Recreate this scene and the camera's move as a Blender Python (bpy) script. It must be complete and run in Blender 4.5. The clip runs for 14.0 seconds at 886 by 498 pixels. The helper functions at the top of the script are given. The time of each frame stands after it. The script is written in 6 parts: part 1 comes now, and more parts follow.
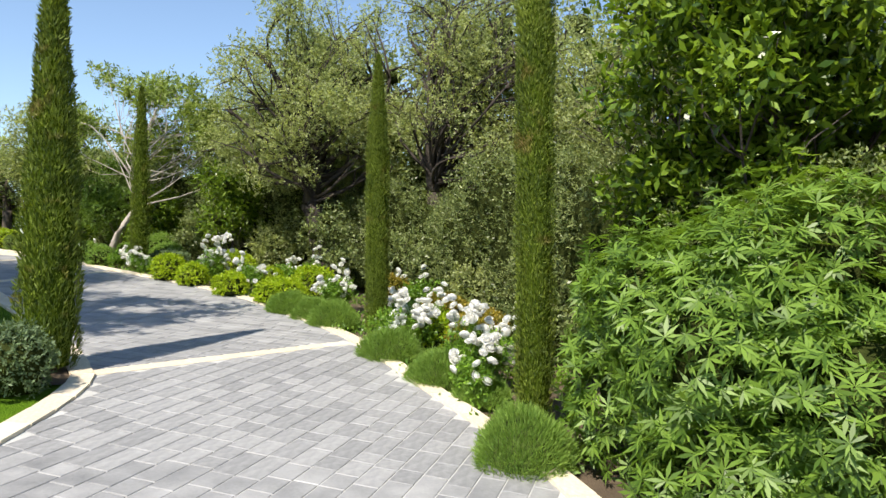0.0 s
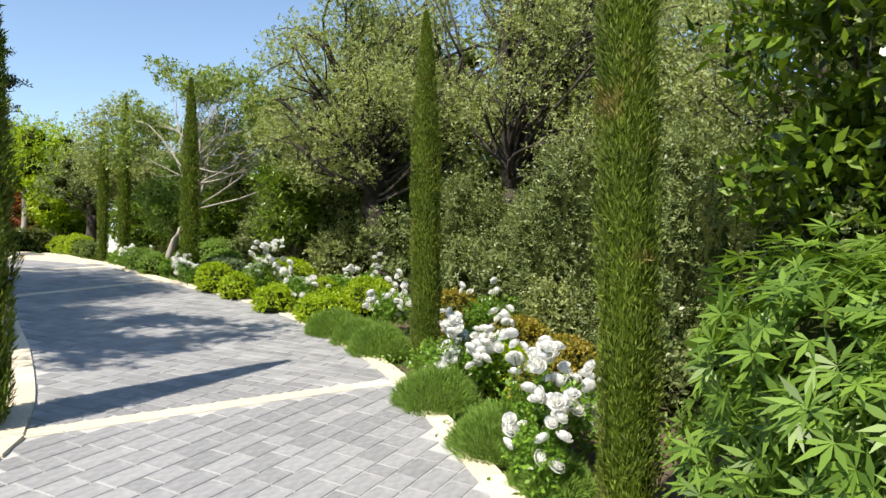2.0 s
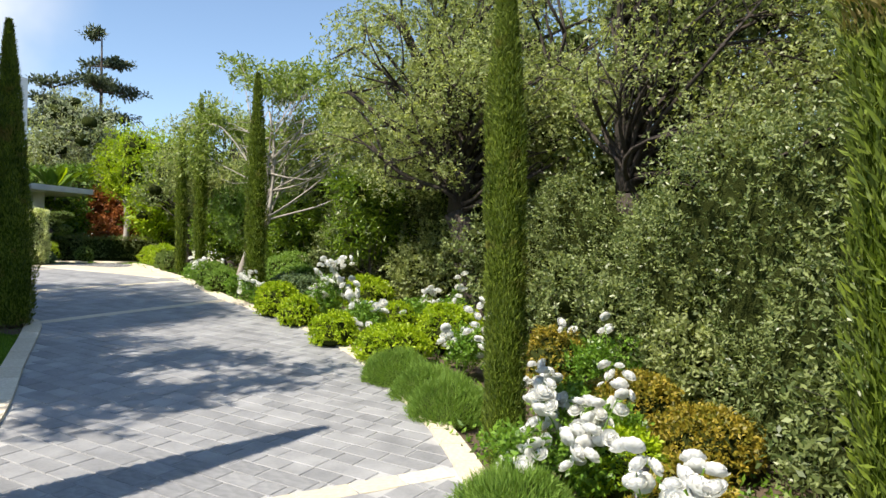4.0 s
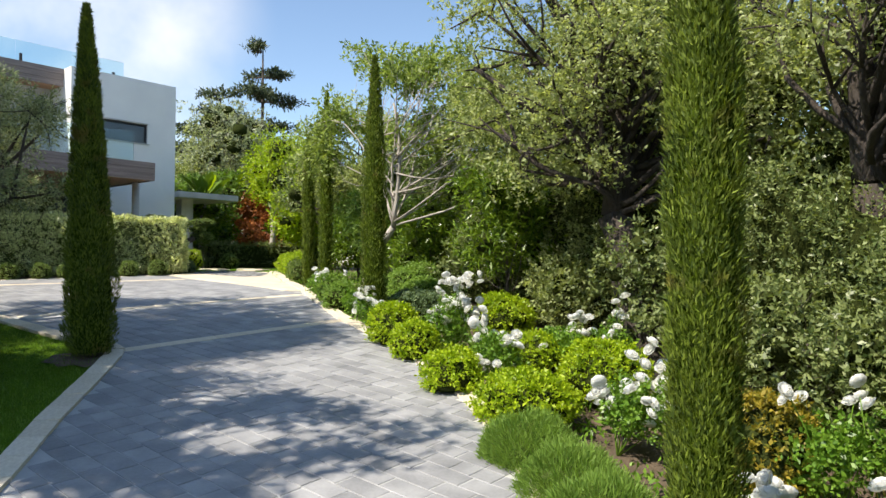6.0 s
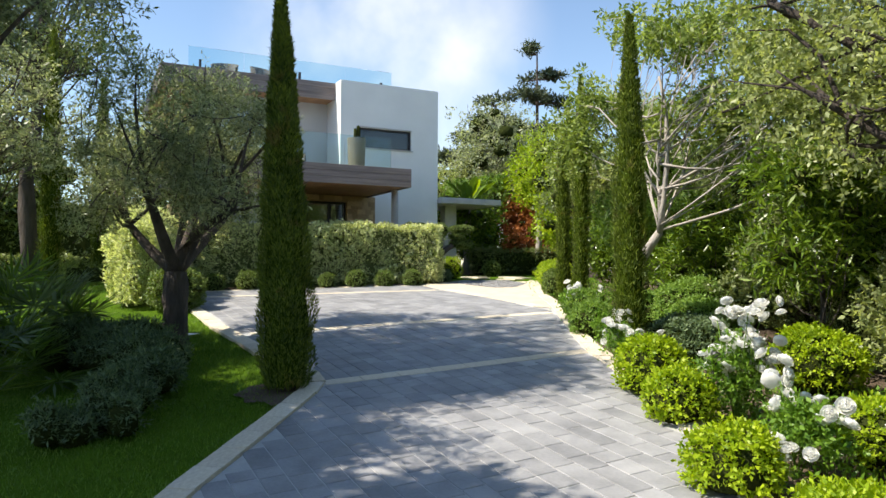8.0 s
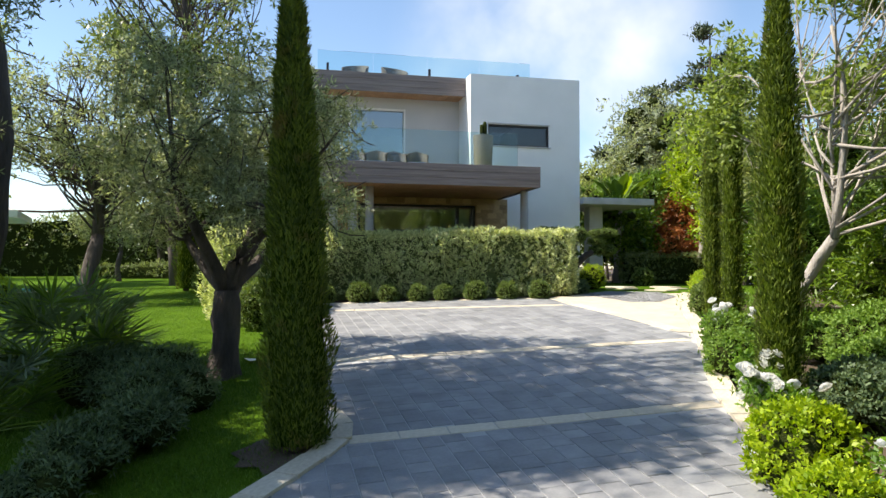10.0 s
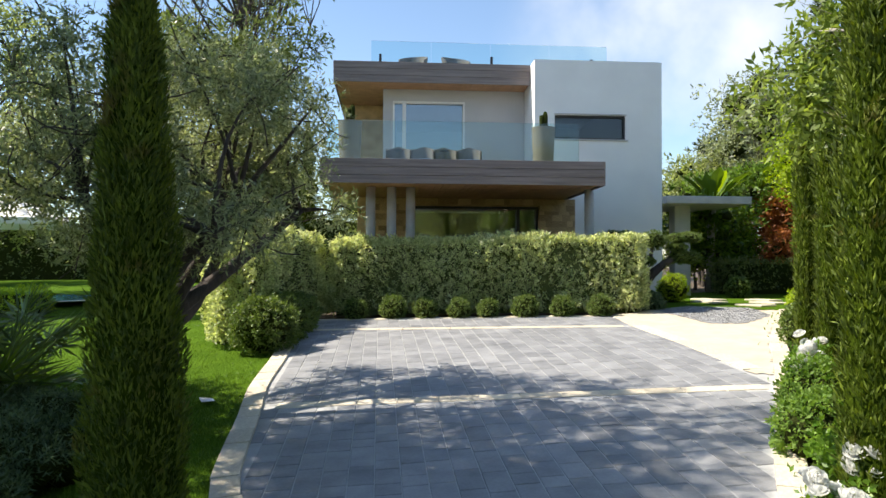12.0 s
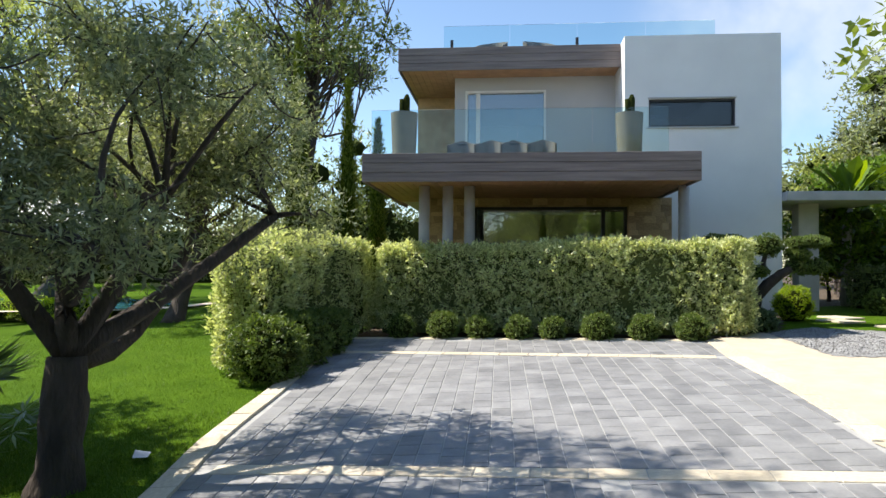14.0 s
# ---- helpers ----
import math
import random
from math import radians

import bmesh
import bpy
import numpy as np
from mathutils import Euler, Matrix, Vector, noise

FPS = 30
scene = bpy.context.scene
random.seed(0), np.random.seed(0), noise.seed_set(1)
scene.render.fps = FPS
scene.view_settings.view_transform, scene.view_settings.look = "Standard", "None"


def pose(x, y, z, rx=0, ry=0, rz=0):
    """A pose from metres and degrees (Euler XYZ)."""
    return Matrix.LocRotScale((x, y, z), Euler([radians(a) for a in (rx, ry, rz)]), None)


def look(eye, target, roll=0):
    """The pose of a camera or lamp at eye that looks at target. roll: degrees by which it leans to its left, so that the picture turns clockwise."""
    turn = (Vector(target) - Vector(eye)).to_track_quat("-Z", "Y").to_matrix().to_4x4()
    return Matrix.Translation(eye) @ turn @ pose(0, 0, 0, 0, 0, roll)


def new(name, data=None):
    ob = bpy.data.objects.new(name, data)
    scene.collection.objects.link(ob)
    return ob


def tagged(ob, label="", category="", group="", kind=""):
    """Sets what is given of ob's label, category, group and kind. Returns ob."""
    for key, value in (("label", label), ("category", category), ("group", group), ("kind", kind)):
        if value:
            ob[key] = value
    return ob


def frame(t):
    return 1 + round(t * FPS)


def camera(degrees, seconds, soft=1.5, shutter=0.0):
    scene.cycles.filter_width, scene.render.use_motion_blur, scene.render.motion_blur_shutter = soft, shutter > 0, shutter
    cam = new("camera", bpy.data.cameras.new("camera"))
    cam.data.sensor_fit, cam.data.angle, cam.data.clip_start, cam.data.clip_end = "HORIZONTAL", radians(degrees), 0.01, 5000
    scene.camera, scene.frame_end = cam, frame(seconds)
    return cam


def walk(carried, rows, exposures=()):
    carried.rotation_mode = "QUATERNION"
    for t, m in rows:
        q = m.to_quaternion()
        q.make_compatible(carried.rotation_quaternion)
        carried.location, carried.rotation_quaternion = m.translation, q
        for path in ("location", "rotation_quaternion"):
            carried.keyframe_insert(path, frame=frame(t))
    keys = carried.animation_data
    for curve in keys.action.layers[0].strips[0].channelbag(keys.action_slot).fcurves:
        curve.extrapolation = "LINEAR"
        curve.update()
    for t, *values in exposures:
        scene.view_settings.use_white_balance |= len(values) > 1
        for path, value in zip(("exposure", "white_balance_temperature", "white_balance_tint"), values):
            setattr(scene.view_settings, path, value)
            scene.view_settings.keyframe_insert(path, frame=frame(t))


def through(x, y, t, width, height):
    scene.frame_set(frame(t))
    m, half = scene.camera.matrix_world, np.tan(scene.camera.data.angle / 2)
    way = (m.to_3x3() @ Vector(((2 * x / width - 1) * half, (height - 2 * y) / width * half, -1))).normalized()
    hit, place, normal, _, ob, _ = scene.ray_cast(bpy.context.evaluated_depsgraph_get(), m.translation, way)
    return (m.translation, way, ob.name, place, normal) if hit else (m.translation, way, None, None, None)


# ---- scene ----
cam = camera(63.6, 14.0)
METRES, EYE, TILT, LEAN, TURN = 16.5, 1.95, -0.7, -1.5, 0.0
ROWS = [
    (0.0, 0.0, 0.0, 0.0, 0.04, 1.98, 1.22),
    (0.5, 0.0062, 0.0319, 0.0027, 0.94, 1.93, 1.32),
    (1.0, 0.0136, 0.068, 0.005, 2.75, 2.0, 1.33),
    (1.5, 0.0187, 0.104, 0.0081, 5.22, 2.07, 1.22),
    (2.0, 0.0226, 0.1433, 0.0124, 8.11, 2.16, 1.2),
    (2.5, 0.0234, 0.1784, 0.0177, 10.79, 2.27, 1.08),
    (5.0, -0.0004, 0.3543, 0.041, 21.64, 2.6, 0.82),
    (5.5, -0.0106, 0.388, 0.0454, 24.94, 2.61, 0.81),
    (6.0, -0.0241, 0.4231, 0.0492, 29.37, 2.7, 0.68),
    (6.5, -0.0369, 0.4552, 0.0525, 34.87, 2.79, 0.53),
    (7.0, -0.0537, 0.4884, 0.0559, 41.41, 2.91, 0.37),
    (7.5, -0.0693, 0.5188, 0.0593, 46.93, 2.99, 0.19),
    (8.0, -0.0854, 0.5495, 0.0639, 51.78, 3.02, 0.06),
    (8.5, -0.0998, 0.5797, 0.0674, 55.23, 3.09, -0.01),
    (9.0, -0.1152, 0.6116, 0.0713, 58.86, 3.15, -0.08),
    (11.5, -0.208, 0.7578, 0.0917, 72.53, 3.1, -0.33),
    (12.0, -0.2314, 0.7879, 0.0974, 73.98, 3.06, -0.46),
    (12.5, -0.2539, 0.8137, 0.1016, 75.54, 3.05, -0.54),
    (13.0, -0.28, 0.8397, 0.106, 77.9, 3.02, -0.62),
    (13.5, -0.3055, 0.8616, 0.1088, 80.67, 3.05, -0.71),
    (14.0, -0.3349, 0.8841, 0.1124, 83.6, 3.03, -0.85),
]
walk(cam, [(t, pose(0, 0, EYE, TILT, LEAN, TURN) @ pose(METRES * x, METRES * y, METRES * z, 90 + pitch, roll, yaw)) for t, x, y, z, yaw, pitch, roll in ROWS],
     [(0.0, 0.78, 6850, 10), (5.0, 0.76, 6850, 10), (7.5, 0.8, 6850, 10), (9.0, 0.83, 6850, 10), (11.5, 0.82, 6850, 10), (14.0, 0.73, 6650, 10)])

# ---- light ----
SUN_AZ = math.atan2(-0.92, -0.40)
SUN_EL = radians(51)
SUN_DIR = Vector((math.cos(SUN_AZ) * math.cos(SUN_EL), math.sin(SUN_AZ) * math.cos(SUN_EL), math.sin(SUN_EL)))
world = bpy.data.worlds.new("world")
scene.world = world
world.use_nodes = True
wn, wl = world.node_tree.nodes, world.node_tree.links
sky = wn.new("ShaderNodeTexSky")
sky.sky_type, sky.sun_disc = "NISHITA", False
sky.sun_elevation, sky.sun_rotation = SUN_EL, math.pi / 2 - SUN_AZ
sky.air_density, sky.dust_density, sky.ozone_density = 1.0, 0.15, 2.6
# one soft bank of cloud low over the villa, broken up by noise
w_co = wn.new("ShaderNodeTexCoord")
w_dot = wn.new("ShaderNodeVectorMath")
w_dot.operation = "DOT_PRODUCT"
w_dot.inputs[1].default_value = Vector((-0.80, 0.53, 0.29)).normalized()
w_near = wn.new("ShaderNodeMapRange")
w_near.interpolation_type = "SMOOTHSTEP"
w_near.inputs["From Min"].default_value, w_near.inputs["From Max"].default_value = 0.972, 1.0
w_noise = wn.new("ShaderNodeTexNoise")
w_noise.inputs["Scale"].default_value, w_noise.inputs["Detail"].default_value = 5.5, 5
w_ramp = wn.new("ShaderNodeMapRange")
w_ramp.inputs["From Min"].default_value, w_ramp.inputs["From Max"].default_value = 0.34, 0.72
w_mul = wn.new("ShaderNodeMath")
w_mul.operation = "MULTIPLY"
w_mix = wn.new("ShaderNodeMixRGB")
w_mix.inputs["Color2"].default_value = (5.4, 5.6, 5.9, 1)
wl.new(w_co.outputs["Generated"], w_dot.inputs[0])
wl.new(w_dot.outputs["Value"], w_near.inputs["Value"])
wl.new(w_co.outputs["Generated"], w_noise.inputs["Vector"])
wl.new(w_noise.outputs["Fac"], w_ramp.inputs["Value"])
wl.new(w_near.outputs["Result"], w_mul.inputs[0])
wl.new(w_ramp.outputs["Result"], w_mul.inputs[1])
wl.new(w_mul.outputs[0], w_mix.inputs["Fac"])
wl.new(sky.outputs["Color"], w_mix.inputs["Color1"])
wl.new(w_mix.outputs["Color"], wn["Background"].inputs["Color"])
wn["Background"].inputs["Strength"].default_value = 0.128
sun = new("sun", bpy.data.lights.new("sun", "SUN"))
sun.data.energy, sun.data.angle, sun.data.color = 4.9, radians(0.55), (1.0, 0.94, 0.84)
sun.matrix_world = look(SUN_DIR * 60, (0, 0, 0))

# ---- materials ----
def mat(name, low, high, rough=0.7, scale=6.0, fine=60.0, bump=0.2, metal=0.0, island=0.0, objects=0.0, spec=0.5, stretch=(1, 1, 1), depth=0.01):
    """Two-scale mottled surface: low and high colours, fine grain, bump, and a shift per island or per object."""
    m = bpy.data.materials.new(name)
    m.use_nodes = True
    n, l = m.node_tree.nodes, m.node_tree.links
    b = n["Principled BSDF"]
    co = n.new("ShaderNodeTexCoord")
    mp = n.new("ShaderNodeMapping")
    mp.inputs["Scale"].default_value = stretch
    l.new(co.outputs["Object"], mp.inputs["Vector"])
    a = n.new("ShaderNodeTexNoise")
    a.inputs["Scale"].default_value, a.inputs["Detail"].default_value = scale, 4
    f = n.new("ShaderNodeTexNoise")
    f.inputs["Scale"].default_value, f.inputs["Detail"].default_value = fine, 3
    l.new(mp.outputs["Vector"], a.inputs["Vector"])
    l.new(mp.outputs["Vector"], f.inputs["Vector"])
    add = n.new("ShaderNodeMath")
    add.operation = "MULTIPLY_ADD"
    add.inputs[1].default_value = 0.45
    l.new(f.outputs["Fac"], add.inputs[0])
    sub = n.new("ShaderNodeMath")
    sub.operation = "MULTIPLY_ADD"
    sub.inputs[1].default_value, sub.inputs[2].default_value = 1.3, -0.38
    l.new(a.outputs["Fac"], sub.inputs[0])
    l.new(sub.outputs[0], add.inputs[2])
    fac = add.outputs[0]
    if island or objects:
        src = n.new("ShaderNodeNewGeometry").outputs["Random Per Island"] if island else n.new("ShaderNodeObjectInfo").outputs["Random"]
        k = n.new("ShaderNodeMath")
        k.operation = "MULTIPLY_ADD"
        k.inputs[1].default_value = island or objects
        l.new(src, k.inputs[0])
        s2 = n.new("ShaderNodeMath")
        s2.operation = "SUBTRACT"
        s2.inputs[1].default_value = (island or objects) / 2
        l.new(fac, k.inputs[2])
        l.new(k.outputs[0], s2.inputs[0])
        fac = s2.outputs[0]
    mix = n.new("ShaderNodeMixRGB")
    mix.inputs["Color1"].default_value, mix.inputs["Color2"].default_value = (*low, 1), (*high, 1)
    mix.use_clamp = True
    cl = n.new("ShaderNodeClamp")
    l.new(fac, cl.inputs["Value"])
    l.new(cl.outputs[0], mix.inputs["Fac"])
    l.new(mix.outputs["Color"], b.inputs["Base Color"])
    b.inputs["Roughness"].default_value, b.inputs["Metallic"].default_value = rough, metal
    b.inputs["Specular IOR Level"].default_value = spec
    if bump:
        bp = n.new("ShaderNodeBump")
        bp.inputs["Strength"].default_value, bp.inputs["Distance"].default_value = bump, depth
        l.new(f.outputs["Fac"], bp.inputs["Height"])
        l.new(bp.outputs["Normal"], b.inputs["Normal"])
    return m


def leaf_mat(name, low, high, rough=0.5, glow=0.35, spread=1.0, patch=0.8, tint=(1.5, 1.5, 0.7), dry=None):
    """Foliage: a shade per leaf, a slow patchwork over the crown, and light that passes through the blade."""
    m = bpy.data.materials.new(name)
    m.use_nodes = True
    n, l = m.node_tree.nodes, m.node_tree.links
    b = n["Principled BSDF"]
    geo = n.new("ShaderNodeNewGeometry")
    co = n.new("ShaderNodeTexCoord")
    a = n.new("ShaderNodeTexNoise")
    a.inputs["Scale"].default_value, a.inputs["Detail"].default_value = 2.2, 3
    l.new(co.outputs["Object"], a.inputs["Vector"])
    k = n.new("ShaderNodeMath")
    k.operation = "MULTIPLY_ADD"
    k.inputs[1].default_value = patch
    l.new(a.outputs["Fac"], k.inputs[0])
    r = n.new("ShaderNodeMath")
    r.operation = "MULTIPLY_ADD"
    r.inputs[1].default_value, r.inputs[2].default_value = spread, -0.4 * patch - 0.1 * spread
    l.new(geo.outputs["Random Per Island"], r.inputs[0])
    l.new(r.outputs[0], k.inputs[2])
    mix = n.new("ShaderNodeMixRGB")
    mix.inputs["Color1"].default_value, mix.inputs["Color2"].default_value = (*low, 1), (*high, 1)
    cl = n.new("ShaderNodeClamp")
    l.new(k.outputs[0], cl.inputs["Value"])
    l.new(cl.outputs[0], mix.inputs["Fac"])
    if dry:
        # scattered patches of dead foliage
        d = n.new("ShaderNodeTexNoise")
        d.inputs["Scale"].default_value, d.inputs["Detail"].default_value = 3.2, 2
        l.new(co.outputs["Object"], d.inputs["Vector"])
        dm = n.new("ShaderNodeMapRange")
        dm.inputs["From Min"].default_value, dm.inputs["From Max"].default_value = 0.6, 0.72
        dm.inputs["To Max"].default_value = 0.75
        l.new(d.outputs["Fac"], dm.inputs["Value"])
        green, mix = mix, n.new("ShaderNodeMixRGB")
        mix.inputs["Color2"].default_value = (*dry, 1)
        l.new(dm.outputs["Result"], mix.inputs["Fac"])
        l.new(green.outputs["Color"], mix.inputs["Color1"])
    l.new(mix.outputs["Color"], b.inputs["Base Color"])
    b.inputs["Roughness"].default_value = rough
    b.inputs["Specular IOR Level"].default_value = 0.4
    tr = n.new("ShaderNodeBsdfTranslucent")
    warm = n.new("ShaderNodeMixRGB")
    warm.blend_type = "MULTIPLY"
    warm.inputs["Fac"].default_value = 1.0
    warm.inputs["Color2"].default_value = (*tint, 1)
    l.new(mix.outputs["Color"], warm.inputs["Color1"])
    l.new(warm.outputs["Color"], tr.inputs["Color"])
    sh = n.new("ShaderNodeMixShader")
    sh.inputs["Fac"].default_value = glow
    l.new(b.outputs["BSDF"], sh.inputs[1])
    l.new(tr.outputs["BSDF"], sh.inputs[2])
    l.new(sh.outputs["Shader"], n["Material Output"].inputs["Surface"])
    return m


def glass(name, tint=(0.9, 0.97, 0.96), rough=0.0, through=0.85, ior=1.45):
    """Clear pane: mostly lets light pass, with a Fresnel gloss."""
    m = bpy.data.materials.new(name)
    m.use_nodes = True
    n, l = m.node_tree.nodes, m.node_tree.links
    tr = n.new("ShaderNodeBsdfTransparent")
    tr.inputs["Color"].default_value = (*[c * through for c in tint], 1)
    gl = n.new("ShaderNodeBsdfGlossy")
    gl.inputs["Roughness"].default_value = rough
    fr = n.new("ShaderNodeFresnel")
    fr.inputs["IOR"].default_value = ior
    sh = n.new("ShaderNodeMixShader")
    l.new(fr.outputs["Fac"], sh.inputs["Fac"])
    l.new(tr.outputs["BSDF"], sh.inputs[1])
    l.new(gl.outputs["BSDF"], sh.inputs[2])
    l.new(sh.outputs["Shader"], n["Material Output"].inputs["Surface"])
    return m


M_SOIL = mat("soil", (0.05, 0.035, 0.022), (0.16, 0.115, 0.075), 0.95, 3, 45, 0.8, depth=0.03)
M_LAWN = mat("lawn", (0.055, 0.12, 0.006), (0.12, 0.22, 0.016), 0.95, 1.5, 55, 1.0, spec=0.05, depth=0.05)
M_GRASS = leaf_mat("grass_blade", (0.075, 0.15, 0.01), (0.16, 0.27, 0.03), 0.5, 0.3)
M_BED = mat("joint_mortar", (0.33, 0.33, 0.325), (0.5, 0.5, 0.49), 0.9, 5, 80, 0.3)
M_PAVER = mat("bluestone_paver", (0.16, 0.163, 0.17), (0.36, 0.36, 0.365), 0.62, 3.5, 40, 0.25, objects=0.42, stretch=(1, 1, 1))
M_PAVER2 = mat("bluestone_paver_field", (0.16, 0.163, 0.17), (0.36, 0.36, 0.365), 0.62, 3.5, 40, 0.25, island=0.42)
M_LIME = mat("cream_limestone", (0.5, 0.42, 0.3), (0.78, 0.70, 0.56), 0.75, 7, 60, 0.3, objects=0.35)
M_CREAM = mat("cream_paving", (0.5, 0.42, 0.31), (0.66, 0.58, 0.46), 0.8, 3, 70, 0.25, island=0.2)
M_GRAVEL = mat("gravel", (0.2, 0.2, 0.2), (0.5, 0.5, 0.5), 0.9, 30, 160, 0.9, island=0.6)
M_WHITE = mat("white_render", (0.70, 0.70, 0.69), (0.82, 0.82, 0.80), 0.85, 1.2, 130, 0.25)
M_GREY = mat("grey_render", (0.42, 0.42, 0.42), (0.5, 0.5, 0.5), 0.85, 1.2, 130, 0.2)
M_TIMBER = mat("weathered_timber", (0.11, 0.085, 0.078), (0.3, 0.25, 0.235), 0.7, 3, 26, 0.5, island=0.35, stretch=(0.35, 0.35, 9))
M_SOFFIT = mat("timber_soffit", (0.22, 0.115, 0.06), (0.46, 0.26, 0.135), 0.6, 4, 30, 0.3, island=0.4)
M_STONE = mat("honey_stone", (0.26, 0.165, 0.08), (0.68, 0.48, 0.26), 0.85, 5, 40, 0.6, objects=0.8)
M_STONE2 = mat("honey_stone_field", (0.26, 0.165, 0.08), (0.68, 0.48, 0.26), 0.85, 5, 40, 0.6, island=0.8)
M_CONC = mat("pale_concrete", (0.36, 0.35, 0.33), (0.55, 0.54, 0.52), 0.8, 3, 60, 0.3)
M_POT = mat("grey_planter", (0.13, 0.105, 0.07), (0.24, 0.2, 0.145), 0.8, 5, 60, 0.3)
M_DARK = mat("dark_metal", (0.02, 0.02, 0.022), (0.05, 0.05, 0.052), 0.45, 8, 60, 0.1, metal=0.3)
M_ROOM = mat("room_paint", (0.66, 0.64, 0.6), (0.76, 0.74, 0.7), 0.9, 2, 60, 0.05)
M_GLASS = glass("window_glass", (0.8, 0.9, 0.9), 0.0, 0.85, 3.0)
M_GLASSD = glass("strip_window_glass", (0.7, 0.8, 0.8), 0.0, 0.7, 1.7)
M_GLASSB = glass("balustrade_glass", (0.86, 0.96, 0.97), 0.0, 0.97)
M_BARK = mat("bark", (0.03, 0.025, 0.02), (0.12, 0.095, 0.08), 0.95, 8, 40, 1.0, stretch=(1, 1, 0.25), depth=0.03)
M_DARKBARK = mat("dark_bark", (0.02, 0.016, 0.013), (0.075, 0.058, 0.047), 0.95, 8, 40, 1.0, stretch=(1, 1, 0.25), depth=0.04)
M_FIG = leaf_mat("fig_leaf", (0.1, 0.15, 0.03), (0.3, 0.38, 0.09), 0.5, 0.4, 1.0)
M_PALEBARK = mat("pale_bark", (0.25, 0.22, 0.19), (0.5, 0.46, 0.41), 0.9, 8, 50, 0.7, stretch=(1, 1, 0.3), depth=0.02)
M_CEDAR = leaf_mat("cedar_needle", (0.025, 0.04, 0.018), (0.085, 0.115, 0.055), 0.6, 0.15, 1.0)
# Core colour well below the leaf colour: paints the shade inside the hedge.
M_HEDGESHADE = mat("variegated_inner_shade", (0.05, 0.065, 0.02), (0.14, 0.17, 0.06), 1.0, 14, 60, 0.8, spec=0.0, depth=0.03)
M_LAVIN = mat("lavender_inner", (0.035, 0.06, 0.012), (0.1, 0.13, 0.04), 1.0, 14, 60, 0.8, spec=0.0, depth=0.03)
# Dark core colour paints the shade between leaves; the cactus stems share it.
M_SHADE_CACTUS = mat("core_shade_and_cactus", (0.015, 0.022, 0.006), (0.05, 0.06, 0.018), 1.0, 14, 60, 0.8, spec=0.0, depth=0.03)
# Darkened copy of the spray green, standing for shade behind the sprays.
M_CYPSHADE = mat("cypress_inner_shade", (0.016, 0.03, 0.003), (0.07, 0.105, 0.01), 1.0, 16, 70, 1.0, spec=0.0, stretch=(1, 1, 0.3), depth=0.03)
M_CYP = leaf_mat("cypress_spray", (0.04, 0.07, 0.005), (0.19, 0.25, 0.022), 0.65, 0.18, 0.8, 1.2, dry=(0.17, 0.12, 0.03))
M_HEDGE = leaf_mat("hedge_leaf", (0.055, 0.088, 0.022), (0.27, 0.32, 0.125), 0.38, 0.32, 1.1)
M_OAK = leaf_mat("evergreen_leaf", (0.125, 0.16, 0.05), (0.42, 0.47, 0.21), 0.45, 0.45, 1.1)
M_OLIVE = leaf_mat("olive_leaf", (0.1, 0.125, 0.065), (0.38, 0.42, 0.28), 0.45, 0.4, 1.1)
M_GLOSSY = leaf_mat("glossy_leaf", (0.04, 0.085, 0.007), (0.17, 0.26, 0.022), 0.27, 0.24, 1.1)
M_CHASTE = leaf_mat("palmate_leaf", (0.06, 0.12, 0.014), (0.185, 0.3, 0.045), 0.45, 0.35, 1.0)
M_LIMELEAF = leaf_mat("lime_leaf", (0.16, 0.26, 0.006), (0.44, 0.55, 0.02), 0.5, 0.35, 0.9)
M_BOX = leaf_mat("box_leaf", (0.06, 0.105, 0.018), (0.2, 0.27, 0.07), 0.5, 0.3, 1.0)
M_VARIEG = leaf_mat("variegated_leaf", (0.29, 0.35, 0.15), (0.74, 0.76, 0.5), 0.45, 0.42, 1.1)
M_LAV = leaf_mat("lavender_leaf", (0.1, 0.19, 0.025), (0.25, 0.38, 0.075), 0.6, 0.35, 1.0)
M_GREYLEAF = leaf_mat("grey_leaf", (0.055, 0.095, 0.04), (0.17, 0.24, 0.115), 0.6, 0.25, 1.0)
M_ORANGE = leaf_mat("bronze_leaf", (0.12, 0.125, 0.01), (0.40, 0.30, 0.04), 0.5, 0.3, 1.0)
M_RED = leaf_mat("red_leaf", (0.18, 0.05, 0.02), (0.42, 0.16, 0.05), 0.5, 0.3, 1.0)
M_ROSELEAF = leaf_mat("rose_leaf", (0.065, 0.15, 0.012), (0.2, 0.34, 0.04), 0.4, 0.3, 1.0)
M_PETAL = leaf_mat("white_petal", (0.86, 0.86, 0.83), (0.9, 0.9, 0.89), 0.6, 0.5, tint=(1, 1, 0.96))
M_WATER = mat("pool_water", (0.05, 0.25, 0.3), (0.1, 0.36, 0.42), 0.05, 1, 6, 0.2, depth=0.02)
M_CANVAS = mat("white_canvas", (0.74, 0.73, 0.7), (0.82, 0.81, 0.79), 0.8, 4, 90, 0.1)
M_YELLOW = mat("yellow_cushion", (0.7, 0.45, 0.03), (0.8, 0.55, 0.06), 0.8, 5, 60, 0.1)
M_WICKER = mat("wicker", (0.1, 0.075, 0.06), (0.26, 0.21, 0.18), 0.7, 30, 120, 0.5)
M_BLUE = mat("blue_fabric", (0.05, 0.1, 0.2), (0.09, 0.16, 0.28), 0.85, 8, 90, 0.2)
